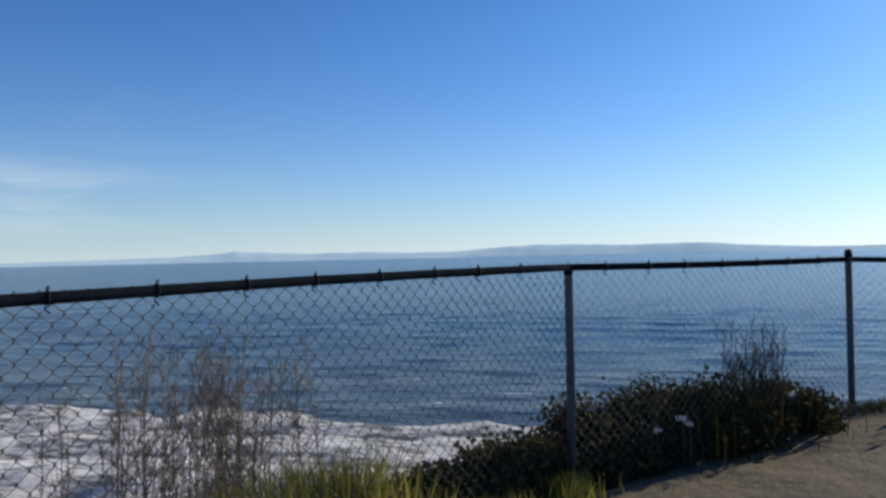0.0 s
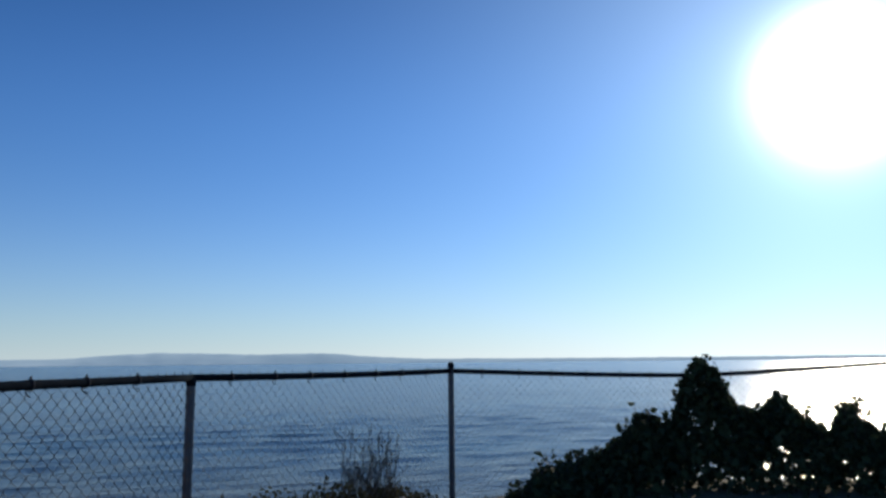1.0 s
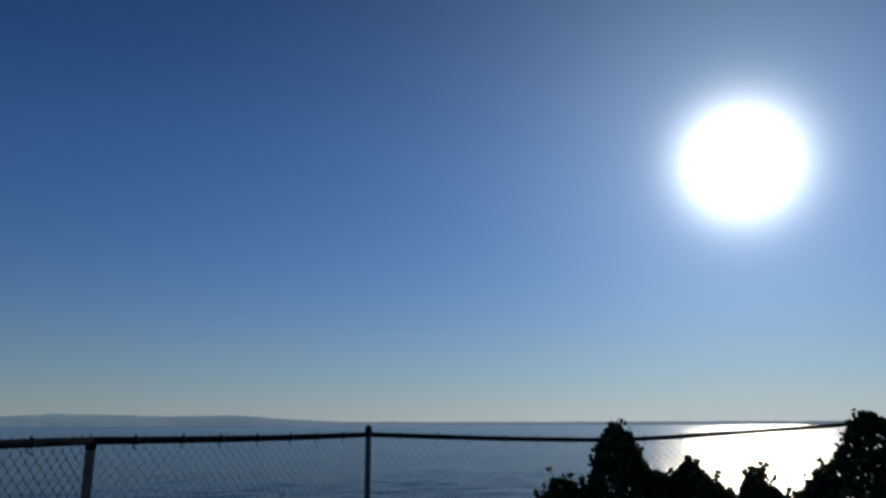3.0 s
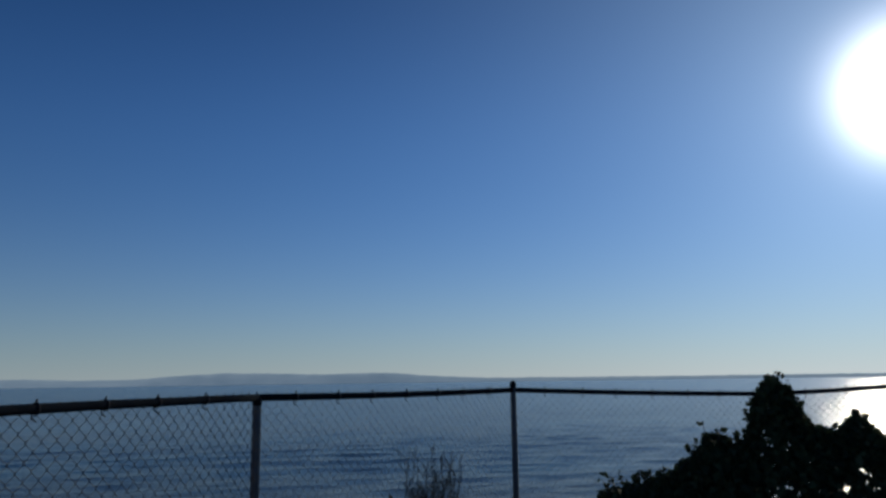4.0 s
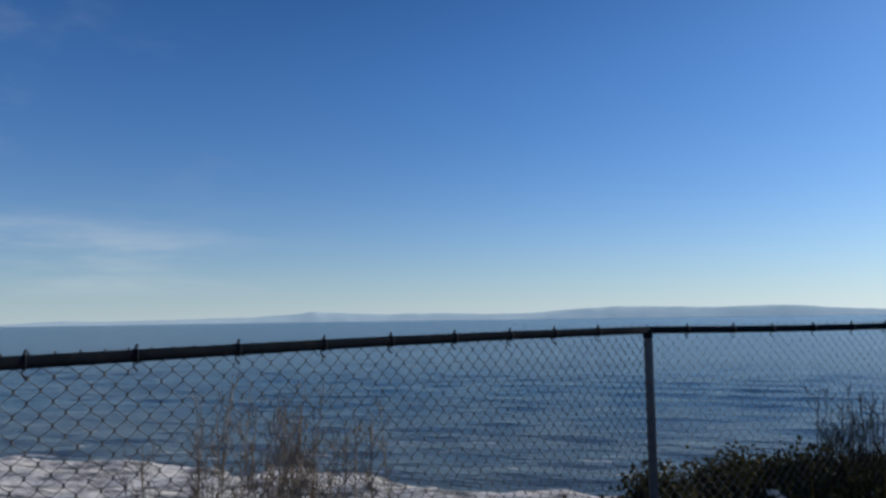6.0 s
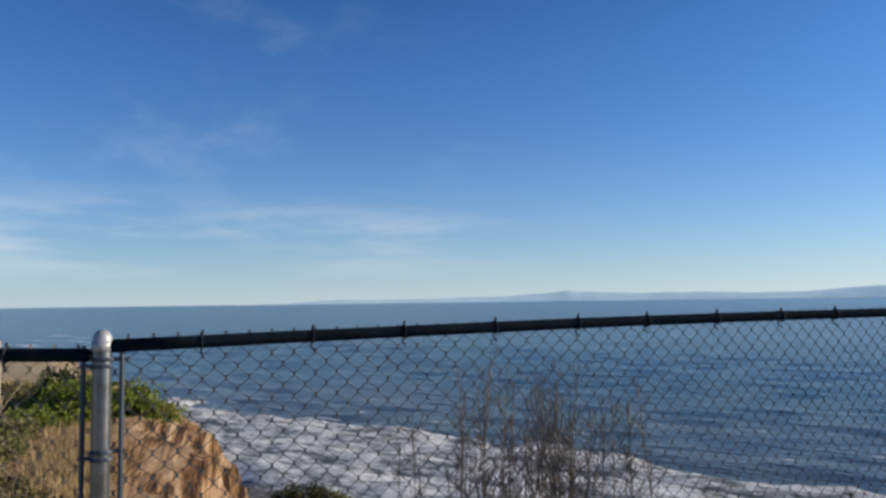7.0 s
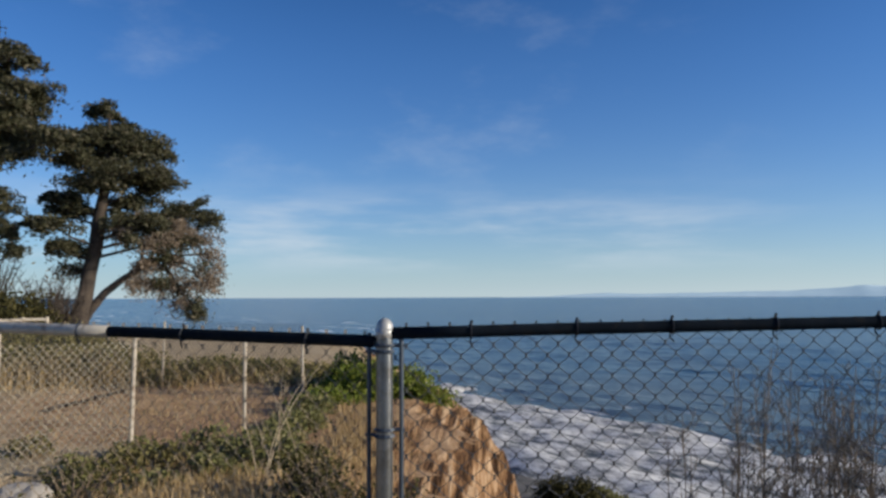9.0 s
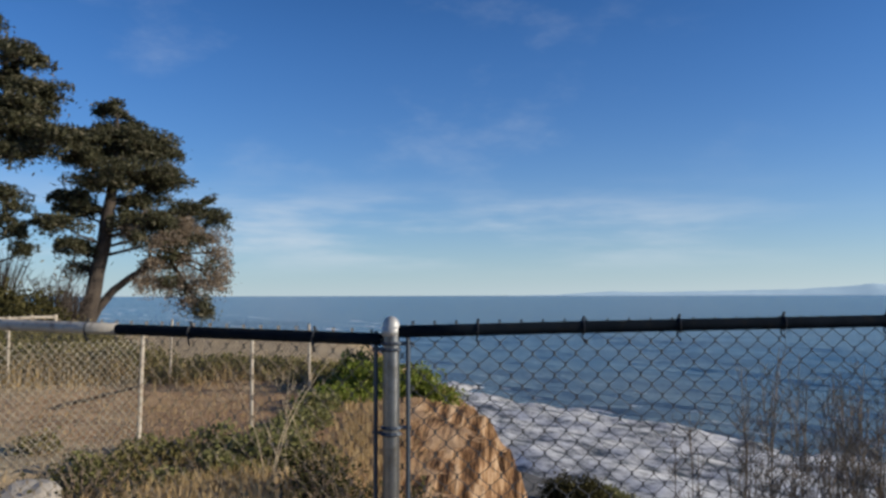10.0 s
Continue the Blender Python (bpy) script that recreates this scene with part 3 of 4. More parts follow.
def scatter(az, d, spread_az, spread_d, n):
    a = np.radians(rng.normal(az, spread_az, n))
    r = rng.normal(d, spread_d, n)
    return np.column_stack([-np.sin(a) * r, np.cos(a) * r])


def shrub(name, az, d, rx, height, n, size, mat, label, category="shrub", twigs=14, flat=0.0):
    """A low shrub: stems from one root, leaves in clumps on an uneven dome."""
    p = spot(az, d)
    ob = tagged(new(name), label, category)
    ob.matrix_basis = Matrix.Translation(p)
    s = Shape()
    heads = []
    for i in range(twigs):
        q, r = rng.uniform(0, 2 * math.pi), rx * math.sqrt(rng.uniform(0.02, 1))
        h = height * (1 - 0.65 * (r / rx) ** 2) * rng.uniform(0.6, 1.05)
        x, y = r * math.cos(q), r * math.sin(q)
        base = float(ground_height(p.x + x, p.y + y)[0]) - p.z
        base = max(base, -0.5)
        heads.append((x, y, base + h))
        s.tube([(x * 0.25, y * 0.25, base * 0.25 - 0.03), (x * 0.7, y * 0.7, base * 0.7 + h * 0.55), (x, y, base + h)], [0.012, 0.008, 0.003], 4)
    tagged(part("twig_mass", s.mesh("twig_mass", MAT["stalk"]), ob), kind="stuff")
    heads = np.array(heads)
    c = heads[rng.integers(0, len(heads), n)] + rng.normal(size=(n, 3)) * np.array([rx * 0.22, rx * 0.22, height * 0.13])
    c[:, 2] -= np.abs(rng.normal(0, height * 0.35, n)) * (rng.uniform(size=n) < 0.6)
    c[:, 2] = np.maximum(c[:, 2], ground_height(p.x + c[:, 0], p.y + c[:, 1]) - p.z + 0.01)
    tagged(part("foliage", leaf_mesh("foliage", c, size, mat, flat), ob), kind="stuff")
    return ob


def ivy():
    """Ivy that has grown over two posts and the rail between them."""
    ob = tagged(new("ivy_thicket"), "dark ivy thicket smothering two posts of the wire fence", "ivy")
    outline_az = [-22.8, -24, -25.4, -28, -30.6, -32, -32.7, -33.9, -34.6, -35.3, -35.9, -36.5, -37.2, -38.0, -38.6, -39.5, -40.8, -42, -43.1, -43.8,
                  -45.2, -46.1, -47.3, -48.7, -49.4, -50.7, -51.9, -52.5, -53.6, -54.8, -55.2, -57, -60, -66]
    outline_el = [-11.6, -10.2, -7.9, -7.3, -6.2, -4.9, -3.7, -3.9, -4.5, -3.9, -1.6, -0.1, 0.30, -0.4, -1.6, -3.1, -3.5, -2.2, -3.1, -3.9,
                  -4.7, -2.9, -4.1, -5.0, -3.9, -2.8, -1.3, 0.2, 1.05, 0.2, -0.8, -2.0, -2.5, -3.0]
    n = 20000
    az = rng.uniform(-66, -23.4, n)
    el = np.interp(-az, [-a for a in outline_az], outline_el)
    el = el + 0.4 * np.array([noise.noise((a * 2.6, 3, 0)) for a in az]) - 0.3
    dist = np.interp(-az, [23, 30, 37.2, 45, 53.6, 66], [6.75, 7.1, 7.5, 7.9, 8.5, 9.8])
    tower = np.exp(-((az + 37.2) / 1.3) ** 2) + np.exp(-((az + 53.6) / 1.4) ** 2)
    top = EYE[2] + dist * np.tan(np.radians(el))
    x0, y0 = -np.sin(np.radians(az)) * dist, np.cos(np.radians(az)) * dist
    g = ground_height(x0, y0)
    t = rng.uniform(0, 1, n) ** 0.7
    z = g + (top - g) * t
    deep = rng.normal(0, 1, n) * (0.07 + 0.22 * (1 - t)) * np.where(tower > 0.4, 0.75, 1.0)
    deep = deep - 0.55 * (1 - t) ** 1.5 * rng.uniform(0, 1, n)
    dist = dist + deep
    c = np.column_stack([-np.sin(np.radians(az)) * dist, np.cos(np.radians(az)) * dist, z])
    c[:, 2] = np.maximum(c[:, 2], ground_height(c[:, 0], c[:, 1]) + 0.01)
    tagged(part("foliage", leaf_mesh("foliage", c, 0.062, MAT["ivy"]), ob), kind="stuff")
    # loose sprays that stand out of the mass
    s, tips = Shape(), []
    for i in range(120):
        k = int(rng.integers(0, n))
        while t[k] < 0.85:
            k = int(rng.integers(0, n))
        p = Vector(c[k])
        w = Vector((rng.normal(0, 0.06), rng.normal(0, 0.05), rng.uniform(0.02, 0.17)))
        s.tube([p - Vector((0, 0, 0.1)), p + w * 0.5, p + w], [0.005, 0.004, 0.002], 4)
        for j in range(int(rng.integers(4, 11))):
            tips.append(p + w * rng.uniform(0.3, 1.05) + Vector(rng.normal(0, 0.022, 3)))
    tagged(part("twig_mass", s.mesh("twig_mass", MAT["bark"]), ob), kind="stuff")
    tagged(part("spray", leaf_mesh("spray", [tuple(q) for q in tips], 0.05, MAT["ivy"]), ob), kind="stuff")


ivy()

# low growth between the first posts, dark below and dry on top
for az, d, rx, h, n in ((-1.8, 5.25, 0.45, 0.62, 3800), (-5.0, 5.5, 0.5, 0.60, 3600), (-8.8, 5.8, 0.5, 0.52, 3200), (-12.6, 6.05, 0.45, 0.42, 2600), (0.8, 5.0, 0.42, 0.66, 3600), (3.5, 4.65, 0.36, 0.50, 3000), (7.0, 4.3, 0.36, 0.42, 3000), (10.5, 3.98, 0.34, 0.40, 2600), (14.0, 3.75, 0.30, 0.36, 2200), (5.2, 4.5, 0.36, 0.46, 2600)):
    shrub("coastal_shrub", az, d, rx, h * (0.94 if az < 2 else 0.84), int(n * 2.6), 0.030, MAT["shrub"], "low dark coastal shrub with dry tops at the fence foot")


def clump(name, az, d, saz, sd, n, height, width, mat, label):
    roots = on_ground(scatter(az, d, saz, sd, n))
    ob = new(name, blade_mesh(name, roots, height, width, mat))
    return tagged(ob, label, "grass", kind="stuff")


clump("dry_grass", -7.5, 5.85, 3.6, 0.2, 2600, 0.40, 0.004, MAT["bank_grass"], "dry olive-brown grass on the low growth by the fence")
clump("edge_grass", -18.5, 6.62, 2.6, 0.1, 1200, 0.09, 0.004, MAT["shrub"], "short dark grass along the edge of the path")
clump("weeds", 18.5, 3.42, 2.4, 0.1, 2600, 0.56, 0.006, MAT["green_grass"], "yellow-green weeds at the foot of the fence")
clump("weeds", 25, 3.15, 3.0, 0.1, 1400, 0.5, 0.005, MAT["green_grass"], "yellow-green weeds at the foot of the fence")
clump("green_tops", -6.5, 5.65, 2.6, 0.25, 2200, 0.46, 0.005, MAT["bank_grass"], "yellow-green grass growing through the low shrub")
for az, d, h in ((15.5, 3.4, 0.34), (12.5, 3.5, 0.3), (9.5, 3.62, 0.22), (6.5, 3.78, 0.18)):
    clump("weeds", az, d, 1.5, 0.16, 1300, h, 0.005, MAT["green_grass"], "yellow-green weeds in front of the low dark shrub")
clump("weeds", 0.3, 4.2, 1.0, 0.1, 700, 0.17, 0.005, MAT["green_grass"], "yellow-green weeds at the foot of the fence")


def stalks(az, d, saz, sd, count, low, high, label, lean=0.05, twiggy=7, mat="stalk", spread=0.10):
    """Dead standing stalks with fine side twigs."""
    a, r = rng.normal(az, saz), rng.normal(d, sd)
    ob = tagged(new("dry_plant"), label, "dry plant", "dead stalks by the fence")
    p = spot(a, r)
    ob.matrix_basis = Matrix.Translation(p)
    for i in range(count):
        s = Shape()
        x, y = rng.normal(0, spread), rng.normal(0, spread)
        base = min(0.0, float(ground_height(p.x + x, p.y + y)[0]) - p.z) - 0.03
        h = rng.uniform(low, high) + 0.16 - p.z
        lx, ly = rng.normal(0, lean), rng.normal(0, lean)
        pts = [Vector((x + lx * f * f * h + 0.010 * math.sin(f * 7 + i), y + ly * f * f * h, base + (h - base) * f)) for f in np.linspace(0, 1, 6)]
        s.tube(pts, [0.0045, 0.0042, 0.0036, 0.003, 0.0022, 0.0013], 5)
        for j in range(twiggy):
            f = rng.uniform(0.35, 0.97)
            k = min(4, int(f * 5))
            q = pts[k].lerp(pts[k + 1], f * 5 - k)
            w = Vector((rng.normal(0, 0.05), rng.normal(0, 0.05), rng.uniform(0.05, 0.14))) * (1.3 - f * 0.6)
            s.tube([q, q + w * 0.6 + Vector((0, 0, -0.01)), q + w], [0.002, 0.0016, 0.0008], 3, False)
            for m in range(5):
                e = q + w * rng.uniform(0.5, 1.0)
                s.tube([e, e + Vector(rng.normal(0, 0.018, 3)) + Vector((0, 0, 0.03))], [0.0013, 0.0006], 3, False)
        part("stalk", s.mesh("stalk", MAT[mat]), ob)


for i in range(30):
    stalks(24.3 + 9.5 * (i + 0.5) / 26 if i < 26 else 19.0 + 1.2 * (i - 25), 3.65, 0.7, 0.22, 2, 0.5, 1.1, "dead brown stalks with fine twigs behind the wire fence", twiggy=22)
for az in (66.4, 67.2, 67.9):
    stalks(az, 5.5, 0.1, 0.1, 2, 0.55, 0.98, "pale dead stalks leaning in the dry grass", 0.3, 3, "pale_stalk")
for az in (-11.6, -12.4, -13.3, -14.1):
    stalks(az, 5.95, 0.12, 0.1, 9, 0.45, 0.85, "tall dark dead stalks standing out of the low shrub", 0.03, 9, "dark_stalk", 0.035)


# ---- the field behind the corner ----
def old_post(az, d, h, lean):
    p = spot(az, d)
    s = Shape()
    s.tube([(0, 0, -0.25), (0.004, 0, h * 0.5), (0.0, 0.004, h)], [0.020, 0.019, 0.018], 8)
    ob = tagged(new("old_post", s.mesh("old_post", MAT["pale_post"])), "thin bleached old fence post standing in the field", "post", "old fence posts")
    ob.matrix_basis = Matrix.Translation(p) @ pose(0, 0, 0, lean, lean * 0.5, 0)
    return p


for az, d, h, lean in ((76.9, 7.1, 1.06, -1.0), (69.2, 8.0, 1.04, 0.5), (65.0, 10.8, 0.95, 1.5), (74.9, 12.6, 1.0, -1.0), (85.0, 13.2, 1.05, 0.5), (86.6, 6.4, 1.05, 0.0)):
    old_post(az, d, h, lean)
field_net = tagged(new("field_net"), "slack pale wire mesh on old posts across the field", "fence")
for a, b, low, wire in (((85.0, 13.2), (74.9, 12.6), 0.0, "wire"), ((74.9, 12.6), (65.0, 10.8), 0.0, "wire"), ((86.6, 6.4), (76.9, 7.1), 0.03, "sunlit_wire")):
    pa, pb = spot(*a), spot(*b)
    part("wire_net", wire_net(pa, pb, pa.z + low, pb.z + low, pa.z + 1.0, pb.z + 0.98, 0.0355, wire, 0.0028 if low else 0.0022), field_net)

for az, d, rx, h, n in ((63.5, 12.2, 0.7, 0.24, 1500), (66.5, 13.0, 0.9, 0.28, 1800), (70.5, 13.4, 1.0, 0.30, 1900), (74.0, 13.7, 0.9, 0.30, 1800), (78.5, 14.2, 1.0, 0.5, 1900), (82.0, 15.0, 1.2, 0.7, 2200), (86.0, 14.5, 1.2, 0.7, 2200), (80.5, 21.0, 1.3, 0.5, 2000), (83.0, 23.0, 1.5, 0.7, 2200), (86.0, 22.0, 1.5, 0.7, 2200)):
    shrub("field_shrub", az, d, rx, h, int(n * 1.5), 0.05, MAT["olive"], "low olive-brown shrub along the back of the field")
clump("dry_grass", 70, 13.2, 5.0, 0.5, 2600, 0.27, 0.006, MAT["grass"], "tall dry grass along the back of the field")
clump("dry_grass", 82, 14.0, 3.0, 0.6, 2500, 0.45, 0.006, MAT["grass"], "tall dry grass along the back of the field")
for az, d, rx, h, n in ((56.4, 10.6, 0.45, 0.30, 2200), (58.6, 10.6, 0.5, 0.44, 2400), (61.0, 10.6, 0.55, 0.38, 2200), (63.2, 9.6, 0.4, 0.2, 900)):
    shrub("ice_plant", az, d, rx, h, n, 0.042, MAT["green"], "bright green succulent growth on the cliff top", "succulent")
shrub("dark_tuft", 61.4, 11.2, 0.3, 0.58, 420, 0.06, MAT["ivy"], "dark tuft of leaves behind the green growth")
for i in range(13):
    az = 65.5 + 17.0 * i / 12 + rng.normal(0, 0.5)
    shrub("weed", az, 6.6 + rng.normal(0, 0.4), rng.uniform(0.12, 0.24), rng.uniform(0.10, 0.28), int(rng.uniform(250, 520)), 0.034, MAT["weed" if i % 3 else "olive"],
          "leafy green weed among dry grass in the field", "weed", 12)
for az, d, rx, h in ((67.5, 6.9, 0.28, 0.26), (66.3, 7.5, 0.26, 0.24), (65.2, 8.2, 0.26, 0.24), (64.3, 9.0, 0.28, 0.22), (69.0, 6.5, 0.28, 0.24)):
    shrub("weed", az, d, rx, h, 700, 0.034, MAT["weed"], "leafy green weed on the slope by the cliff edge", "weed", 16)
for az, d, rx, h in ((64.6, 5.3, 0.26, 0.42), (63.6, 5.1, 0.26, 0.40), (62.4, 4.9, 0.26, 0.34), (56.6, 5.4, 0.2, 0.36), (80.5, 5.7, 0.4, 0.26)):
    shrub("brush", az, d, rx, h, 430, 0.026, MAT["shrub"], "dark dry brush behind the corner of the fence", "brush", 40)
clump("dry_grass", 60.5, 7.4, 1.5, 1.1, 3000, 0.13, 0.004, MAT["grass"], "pale dry grass on the slope by the cliff edge")
clump("dry_grass", 71, 5.5, 5.0, 0.6, 2200, 0.14, 0.005, MAT["grass"], "pale dry grass in the field")
clump("dry_grass", 72, 9.5, 7.0, 1.8, 3500, 0.08, 0.004, MAT["grass"], "pale dry grass in the field")


def boulder(name, p, r, mat, label):
    bm = bmesh.new()
    bmesh.ops.create_icosphere(bm, subdivisions=3, radius=1.0)
    for v in bm.verts:
        k = 1 + 0.28 * noise.noise(v.co * 1.3 + Vector(p)) + 0.08 * noise.noise(v.co * 4 + Vector(p))
        v.co = Vector((v.co.x * k * r, v.co.y * k * r * 0.8, v.co.z * k * r * 0.6))
    me = bpy.data.meshes.new(name)
    bm.to_mesh(me)
    bm.free()
    me.materials.append(mat)
    ob = tagged(new(name, me), label, "stone")
    ob.matrix_basis = Matrix.Translation(Vector(p) + Vector((0, 0, r * 0.2)))


boulder("boulder", spot(83.6, 5.5), 0.26, MAT["stone"], "pale weathered boulder in the dry grass")


def white_flower(az, d, z, r):
    """A pale flower head on its stem, standing out of the low shrub."""
    p = spot(az, d)
    h = z - p.z
    ob = tagged(new("white_flower"), "small white flower head on a thin stem in the shrub", "flower", "white flowers in the shrub")
    ob.matrix_basis = Matrix.Translation(p)
    s = Shape()
    s.tube([(0, 0, -0.03), (0.01, 0.01, h * 0.5), (0, 0, h)], [0.004, 0.003, 0.002], 5)
    part("stem", s.mesh("stem", MAT["stalk"]), ob)
    c = rng.normal(0, r * 0.55, (40, 3)) * np.array([1, 1, 0.6]) + np.array([0, 0, h])
    tagged(part("flower_head", leaf_mesh("flower_head", c, r * 0.8, MAT["petal"], 0.3, 1.1), ob, "white petals"), kind="stuff")


MAT["petal"] = mottled("white_petal", (0.62, 0.60, 0.55), (0.82, 0.81, 0.77), 30.0, 0.7, 0.0, 4.0, 0.0, 0.001)
for az, d, z, r in ((-6.2, 4.9, 0.37, 0.02), (-8.0, 5.05, 0.42, 0.026), (-8.5, 5.05, 0.39, 0.02), (-15.3, 5.9, 0.46, 0.026), (-13.8, 5.6, 0.34, 0.02)):
    white_flower(az, d, z, r)


def fallen_branch(a, b, r):
    """A dead branch lying on the ground between two places."""
    d = b - a
    s = Shape()
    pts = []
    for i in range(7):
        p = a + d * (i / 6) + Vector((0.05 * noise.noise((i, 1, a.x)), 0.05 * noise.noise((i, 4, a.y)), 0))
        p.z = float(ground_height(p.x, p.y)[0]) + r * 0.7
        pts.append(p - a)
    s.tube(pts, [r, r, r * 0.9, r * 0.8, r * 0.7, r * 0.5, r * 0.3], 6)
    for i in (2, 4):
        s.tube([pts[i], pts[i] + Vector((0.10, 0.14, 0.05)), pts[i] + Vector((0.16, 0.28, 0.03))], [r * 0.5, r * 0.35, r * 0.15], 5)
    ob = tagged(new("fallen_branch", s.mesh("fallen_branch", MAT["bark"], True)), "dark dead branch lying on the bare field", "branch")
    ob.matrix_basis = Matrix.Translation(a)


fallen_branch(meet(82.2, -7.7), meet(79.6, -7.2), 0.035)
fallen_branch(meet(79.2, -7.0), meet(77.3, -6.6), 0.03)

# ---- cypress trees ----
def cypress(az, d, trunk, shelves, label, limb=()):
    """A wind-shaped cypress. trunk, limb and shelves of foliage are given across (to the sea side) and up, in metres; a fourth 1 marks a dying shelf."""
    p = spot(az, d)
    across = bearing(az - 90, 1.0)
    away = bearing(az, 1.0)
    ob = tagged(new("cypress_tree"), label, "tree")
    ob.matrix_basis = Matrix.Translation(p)

    def at(u, v, w=0.0):
        return across * u + away * w + Vector((0, 0, v))
    s = Shape()
    s.tube([at(u, v) for u, v, r in trunk], [r for u, v, r in trunk], 12)
    # flutes and a second stem at the foot
    s.tube([at(-0.35, -0.3, -0.2), at(-0.05, 1.4, -0.18), at(0.3, 3.0, -0.1)], [0.20, 0.17, 0.12], 8)
    if limb:
        s.tube([at(u, v) for u, v, r in limb], [r for u, v, r in limb], 8)
    heights, middles = [t[1] for t in trunk], [t[0] for t in trunk]
    crown, dry = [], []
    for u, v, half, dying in shelves:
        w = rng.normal(0, 0.7)
        tv = max(1.2, v - 0.3 - 0.32 * abs(u - float(np.interp(v, heights, middles))))
        a, e = at(float(np.interp(tv, heights, middles)), tv), at(u, v - 0.12, w)
        mid = a.lerp(e, 0.55) + Vector((0, 0, -0.12))
        if limb and u > 1.8 and v < 4.6:
            a = at(*limb[4 if u < 3.3 else 5][:2])
            mid = a.lerp(e, 0.5) + Vector((0, 0, 0.1))
        s.tube([a, mid, e], [0.07, 0.05, 0.02], 6)
        for i in range(3 + int(half * 4)):
            c = e + across * rng.uniform(-0.85, 0.85) * half + away * rng.normal(0, half * 0.5) + Vector((0, 0, rng.normal(0.05, 0.13)))
            s.tube([mid.lerp(e, 0.7), mid.lerp(c, 0.7), c], [0.025, 0.016, 0.006], 4, False)
            n = 330 if half > 0.65 else 170
            r = 0.22 + 0.16 * half * rng.uniform(0.7, 1.2)
            edge = 1.5 + 1.2 * (rng.uniform(size=(n, 1)) < 0.12)
            pad = np.clip(rng.normal(size=(n, 3)), -edge, edge) * np.array([r * rng.uniform(0.5, 1.4), r * rng.uniform(0.5, 1.4), rng.uniform(0.06, 0.19)])
            pad[:, 2] += (pad[:, 0] * across.x + pad[:, 1] * across.y) * rng.normal(0.0, 0.22)
            pad[:, 2] -= 0.10 * (np.hypot(pad[:, 0], pad[:, 1]) / r) ** 2 * (0.8 if dying else 0.35)
            hang = rng.uniform(size=n) < (0.45 if dying else 0.12)
            pad[:, 2] -= hang * np.abs(rng.normal(0, 0.28, n))
            (dry if dying and rng.uniform() < 0.75 else crown).append(pad + np.array(c))
    part("trunk", s.mesh("trunk", MAT["bark"], True), ob)
    tagged(part("crown", leaf_mesh("crown", np.concatenate(crown), 0.078, MAT["cypress"], 0.35, 2.8), ob), kind="stuff")
    if dry:
        tagged(part("dry_foliage", leaf_mesh("dry_foliage", np.concatenate(dry), 0.062, MAT["brown"], 0.1, 2.4), ob, "brown dying sprays in the lower crown"), kind="stuff")


TRUNK = [(-0.15, -0.4, 0.48), (-0.1, 0.3, 0.40), (0.1, 1.3, 0.33), (0.25, 2.4, 0.31), (0.5, 3.7, 0.30), (0.6, 4.9, 0.28), (0.8, 6.2, 0.21), (0.9, 7.7, 0.15), (0.9, 9.6, 0.05)]
UPPER = [(0.8, 9.8, 0.7, 0), (1.2, 9.25, 1.0, 0), (0.5, 8.6, 1.6, 0), (2.2, 8.7, 1.0, 0), (3.0, 8.2, 0.85, 0), (1.1, 7.8, 1.8, 0), (-0.6, 8.5, 1.1, 0), (-0.8, 7.5, 0.9, 0),
         (1.4, 7.0, 1.9, 0), (0.1, 6.4, 1.1, 0), (2.9, 6.5, 0.85, 0), (2.1, 5.9, 1.2, 0), (2.9, 7.4, 0.6, 1), (2.4, 6.9, 0.9, 0), (1.7, 8.3, 0.9, 0)]
LOWER = [(-1.3, 5.9, 1.1, 0), (-0.6, 5.3, 0.9, 0), (-1.2, 4.5, 0.8, 0), (-0.8, 3.7, 0.85, 0), (-0.5, 2.9, 0.5, 1), (2.0, 4.9, 1.2, 0), (4.3, 5.4, 1.15, 0), (5.3, 4.9, 0.45, 0), (2.5, 4.0, 1.1, 1),
         (4.1, 4.2, 1.25, 1), (5.3, 3.5, 0.5, 1), (3.1, 3.1, 1.3, 1), (5.1, 2.7, 0.6, 1), (3.7, 2.2, 1.1, 1), (5.5, 2.2, 0.3, 1), (2.3, 2.2, 0.5, 1), (4.2, 1.5, 0.6, 1), (4.4, 0.9, 0.3, 0), (2.7, 5.3, 1.0, 1), (1.5, 4.5, 0.7, 1), (3.4, 4.7, 1.0, 1)]
LIMB = [(0.05, 0.35, 0.24), (0.3, 0.8, 0.20), (0.9, 1.6, 0.17), (1.6, 2.2, 0.15), (2.3, 2.7, 0.12), (3.2, 3.1, 0.09), (4.2, 3.5, 0.04)]
cypress(80.2, 36.0, TRUNK, UPPER + LOWER, "wind-shaped dark green cypress with a leaning trunk at the cliff edge", LIMB)
TRUNK_2 = [(0, -0.4, 0.5), (0.2, 2.0, 0.4), (0.3, 5.0, 0.33), (0.2, 9.0, 0.2), (0.1, 13.0, 0.06)]
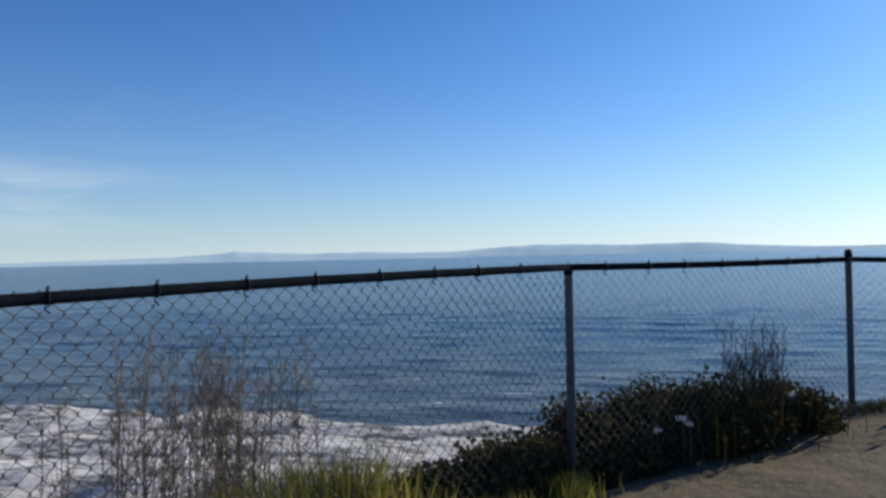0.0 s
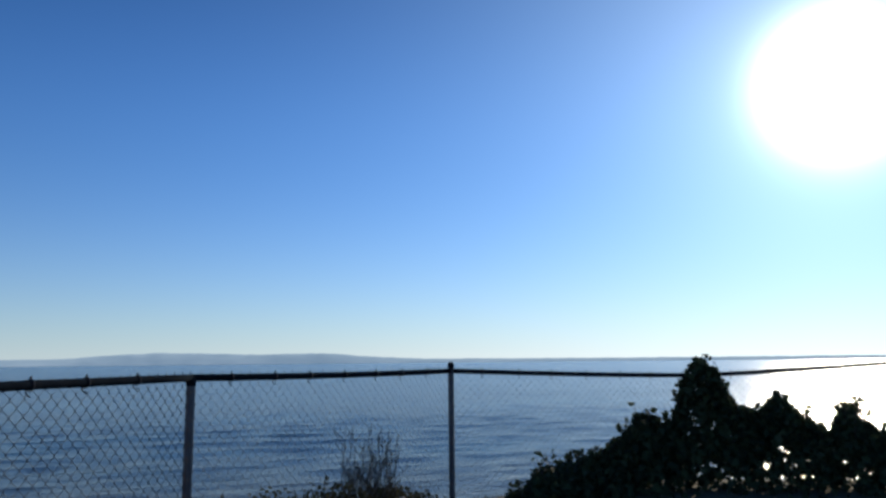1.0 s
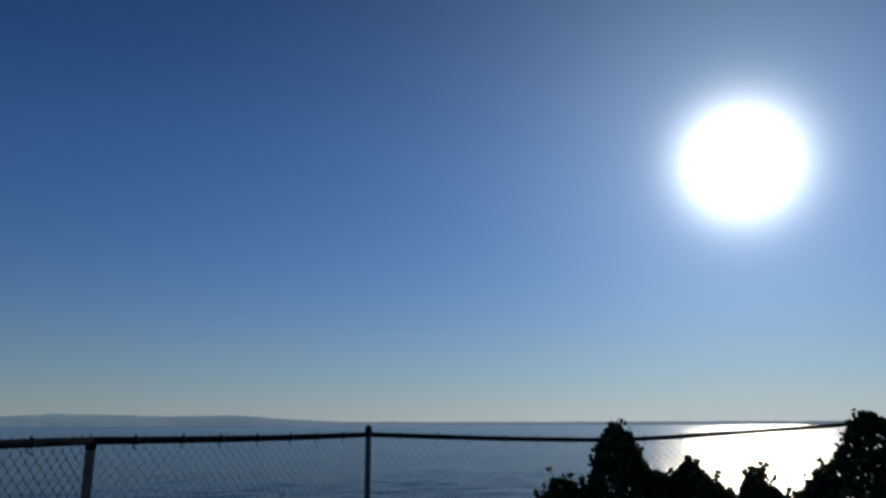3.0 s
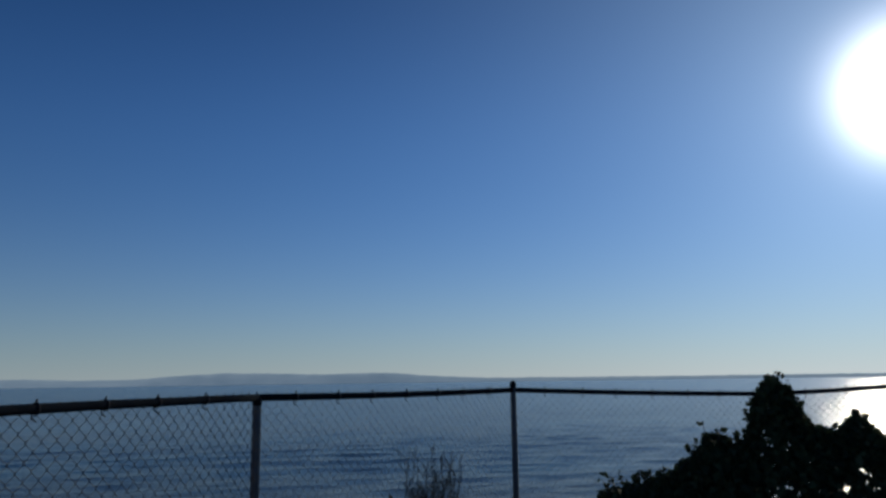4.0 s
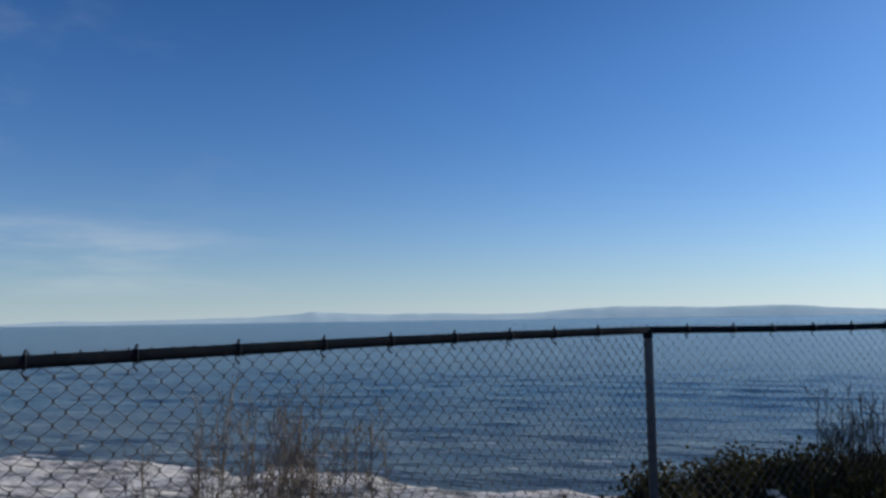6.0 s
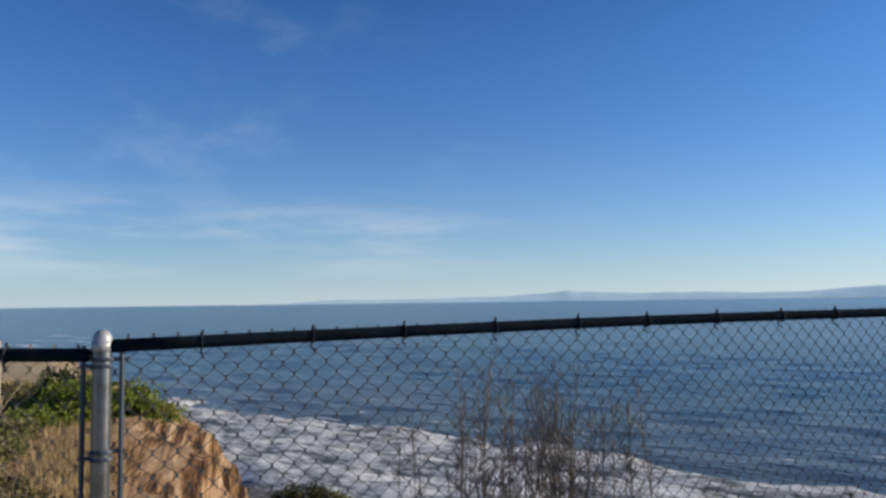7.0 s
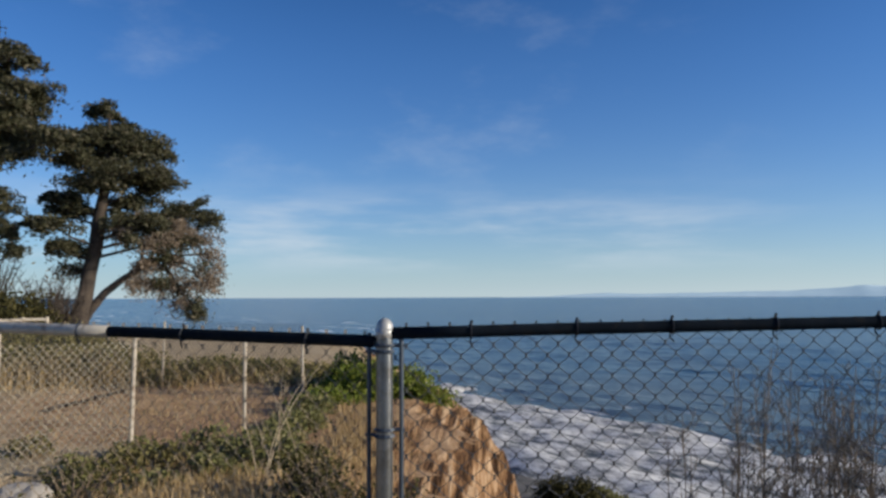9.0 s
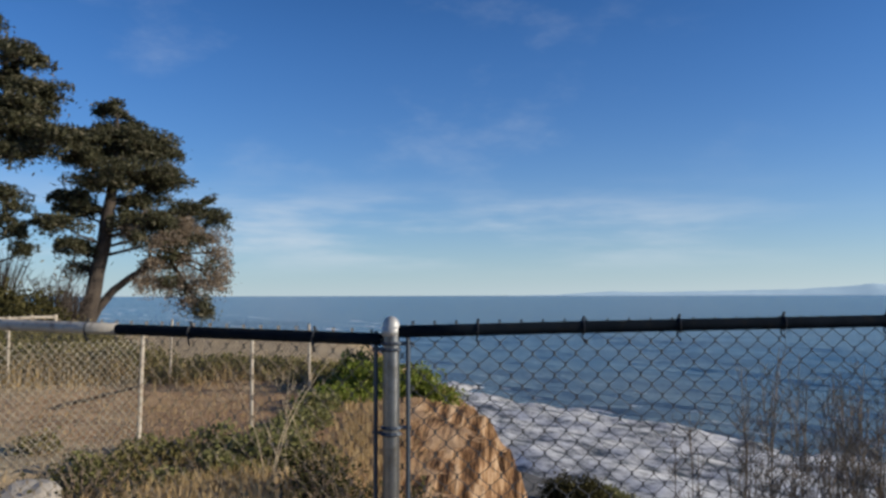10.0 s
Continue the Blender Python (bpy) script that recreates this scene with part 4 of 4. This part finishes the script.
SHELVES_2 = [(1.4, 11.9, 0.6, 0), (2.1, 11.3, 0.85, 0), (1.4, 10.6, 0.8, 0), (2.6, 10.1, 1.0, 0), (1.8, 9.3, 1.2, 0), (2.6, 8.8, 1.1, 0), (1.6, 8.0, 1.2, 0), (2.9, 8.1, 1.1, 0), (2.2, 9.7, 1.0, 0), (1.4, 8.6, 1.0, 0), (2.0, 7.4, 1.0, 0), (3.7, 7.9, 0.6, 0),
             (1.5, 5.7, 0.5, 0), (2.1, 5.3, 0.35, 0), (1.7, 4.7, 0.3, 0), (2.0, 4.0, 0.25, 0), (2.4, 3.3, 0.3, 0), (0.3, 13.0, 1.1, 0), (-1.5, 11.0, 1.5, 0), (-2.5, 8.5, 1.5, 0), (-1.0, 5.5, 1.4, 0)]
cypress(88.2, 35.0, TRUNK_2, SHELVES_2, "tall dark cypress with long level boughs beyond the field")
for az, d, rx, h, n, mat, label in ((84.6, 31, 1.3, 1.7, 2600, "shrub", "rounded yellow-green shrub beside the cypress trunks"), (86.8, 30, 1.4, 1.9, 2600, "shrub", "rounded yellow-green shrub beside the cypress trunks")):
    shrub("round_shrub", az, d, rx, h, n, 0.12, MAT[mat], label)


def bare_shrub(az, d, r, h):
    p = spot(az, d)
    ob = tagged(new("bare_shrub"), "leafless grey shrub beside the cypress trunk", "shrub")
    ob.matrix_basis = Matrix.Translation(p)
    s = Shape()
    for i in range(60):
        q, k = rng.uniform(0, 2 * math.pi), r * math.sqrt(rng.uniform())
        e = Vector((k * math.cos(q), k * math.sin(q), h * rng.uniform(0.5, 1.05)))
        m = Vector((e.x * 0.5, e.y * 0.5, e.z * 0.55))
        s.tube([(0, 0, -0.1), m, e], [0.04, 0.022, 0.008], 4)
        for j in range(6):
            b = m.lerp(e, rng.uniform(0, 1))
            s.tube([b, b + Vector(rng.normal(0, 0.22, 3)) + Vector((0, 0, 0.2))], [0.012, 0.005], 3, False)
    tagged(part("branchwork", s.mesh("branchwork", MAT["bark"]), ob), kind="stuff")


bare_shrub(82.3, 33.0, 1.1, 2.0)
bare_shrub(81.2, 34.5, 0.8, 1.5)
bare_shrub(85.6, 37.0, 1.3, 3.4)


def low_rail(az_from, az_to, d, count):
    """A low pale wooden rail on short posts."""
    ob = tagged(new("low_rail"), "low pale wooden rail on short posts by the cypress trees", "fence")
    spots = [spot(az_from + (az_to - az_from) * i / (count - 1), d) for i in range(count)]
    for p in spots:
        s = Shape()
        s.tube([(0, 0, -0.2), (0, 0, 0.74)], 0.06, 8)
        part("post", s.mesh("post", MAT["pale_post"]), ob, at=Matrix.Translation(p))
    s = Shape()
    s.tube([p + Vector((0, 0, 0.66)) for p in spots], 0.055, 8)
    part("rail", s.mesh("rail", MAT["pale_post"]), ob)


low_rail(82.3, 88.0, 28.0, 5)
for az, el, rx, h, n, mat, label in ((45.0, -15.4, 1.5, 1.55, 6000, "shrub", "dark rounded shrub at the foot of the cliff above the beach"),
                                     (42.4, -15.4, 1.2, 1.1, 3600, "weed", "olive-green shrub at the foot of the cliff above the beach")):
    foot = meet(az, el)
    shrub("beach_shrub", az, math.hypot(foot.x, foot.y), rx, h, n, 0.12, MAT[mat], label, twigs=30)
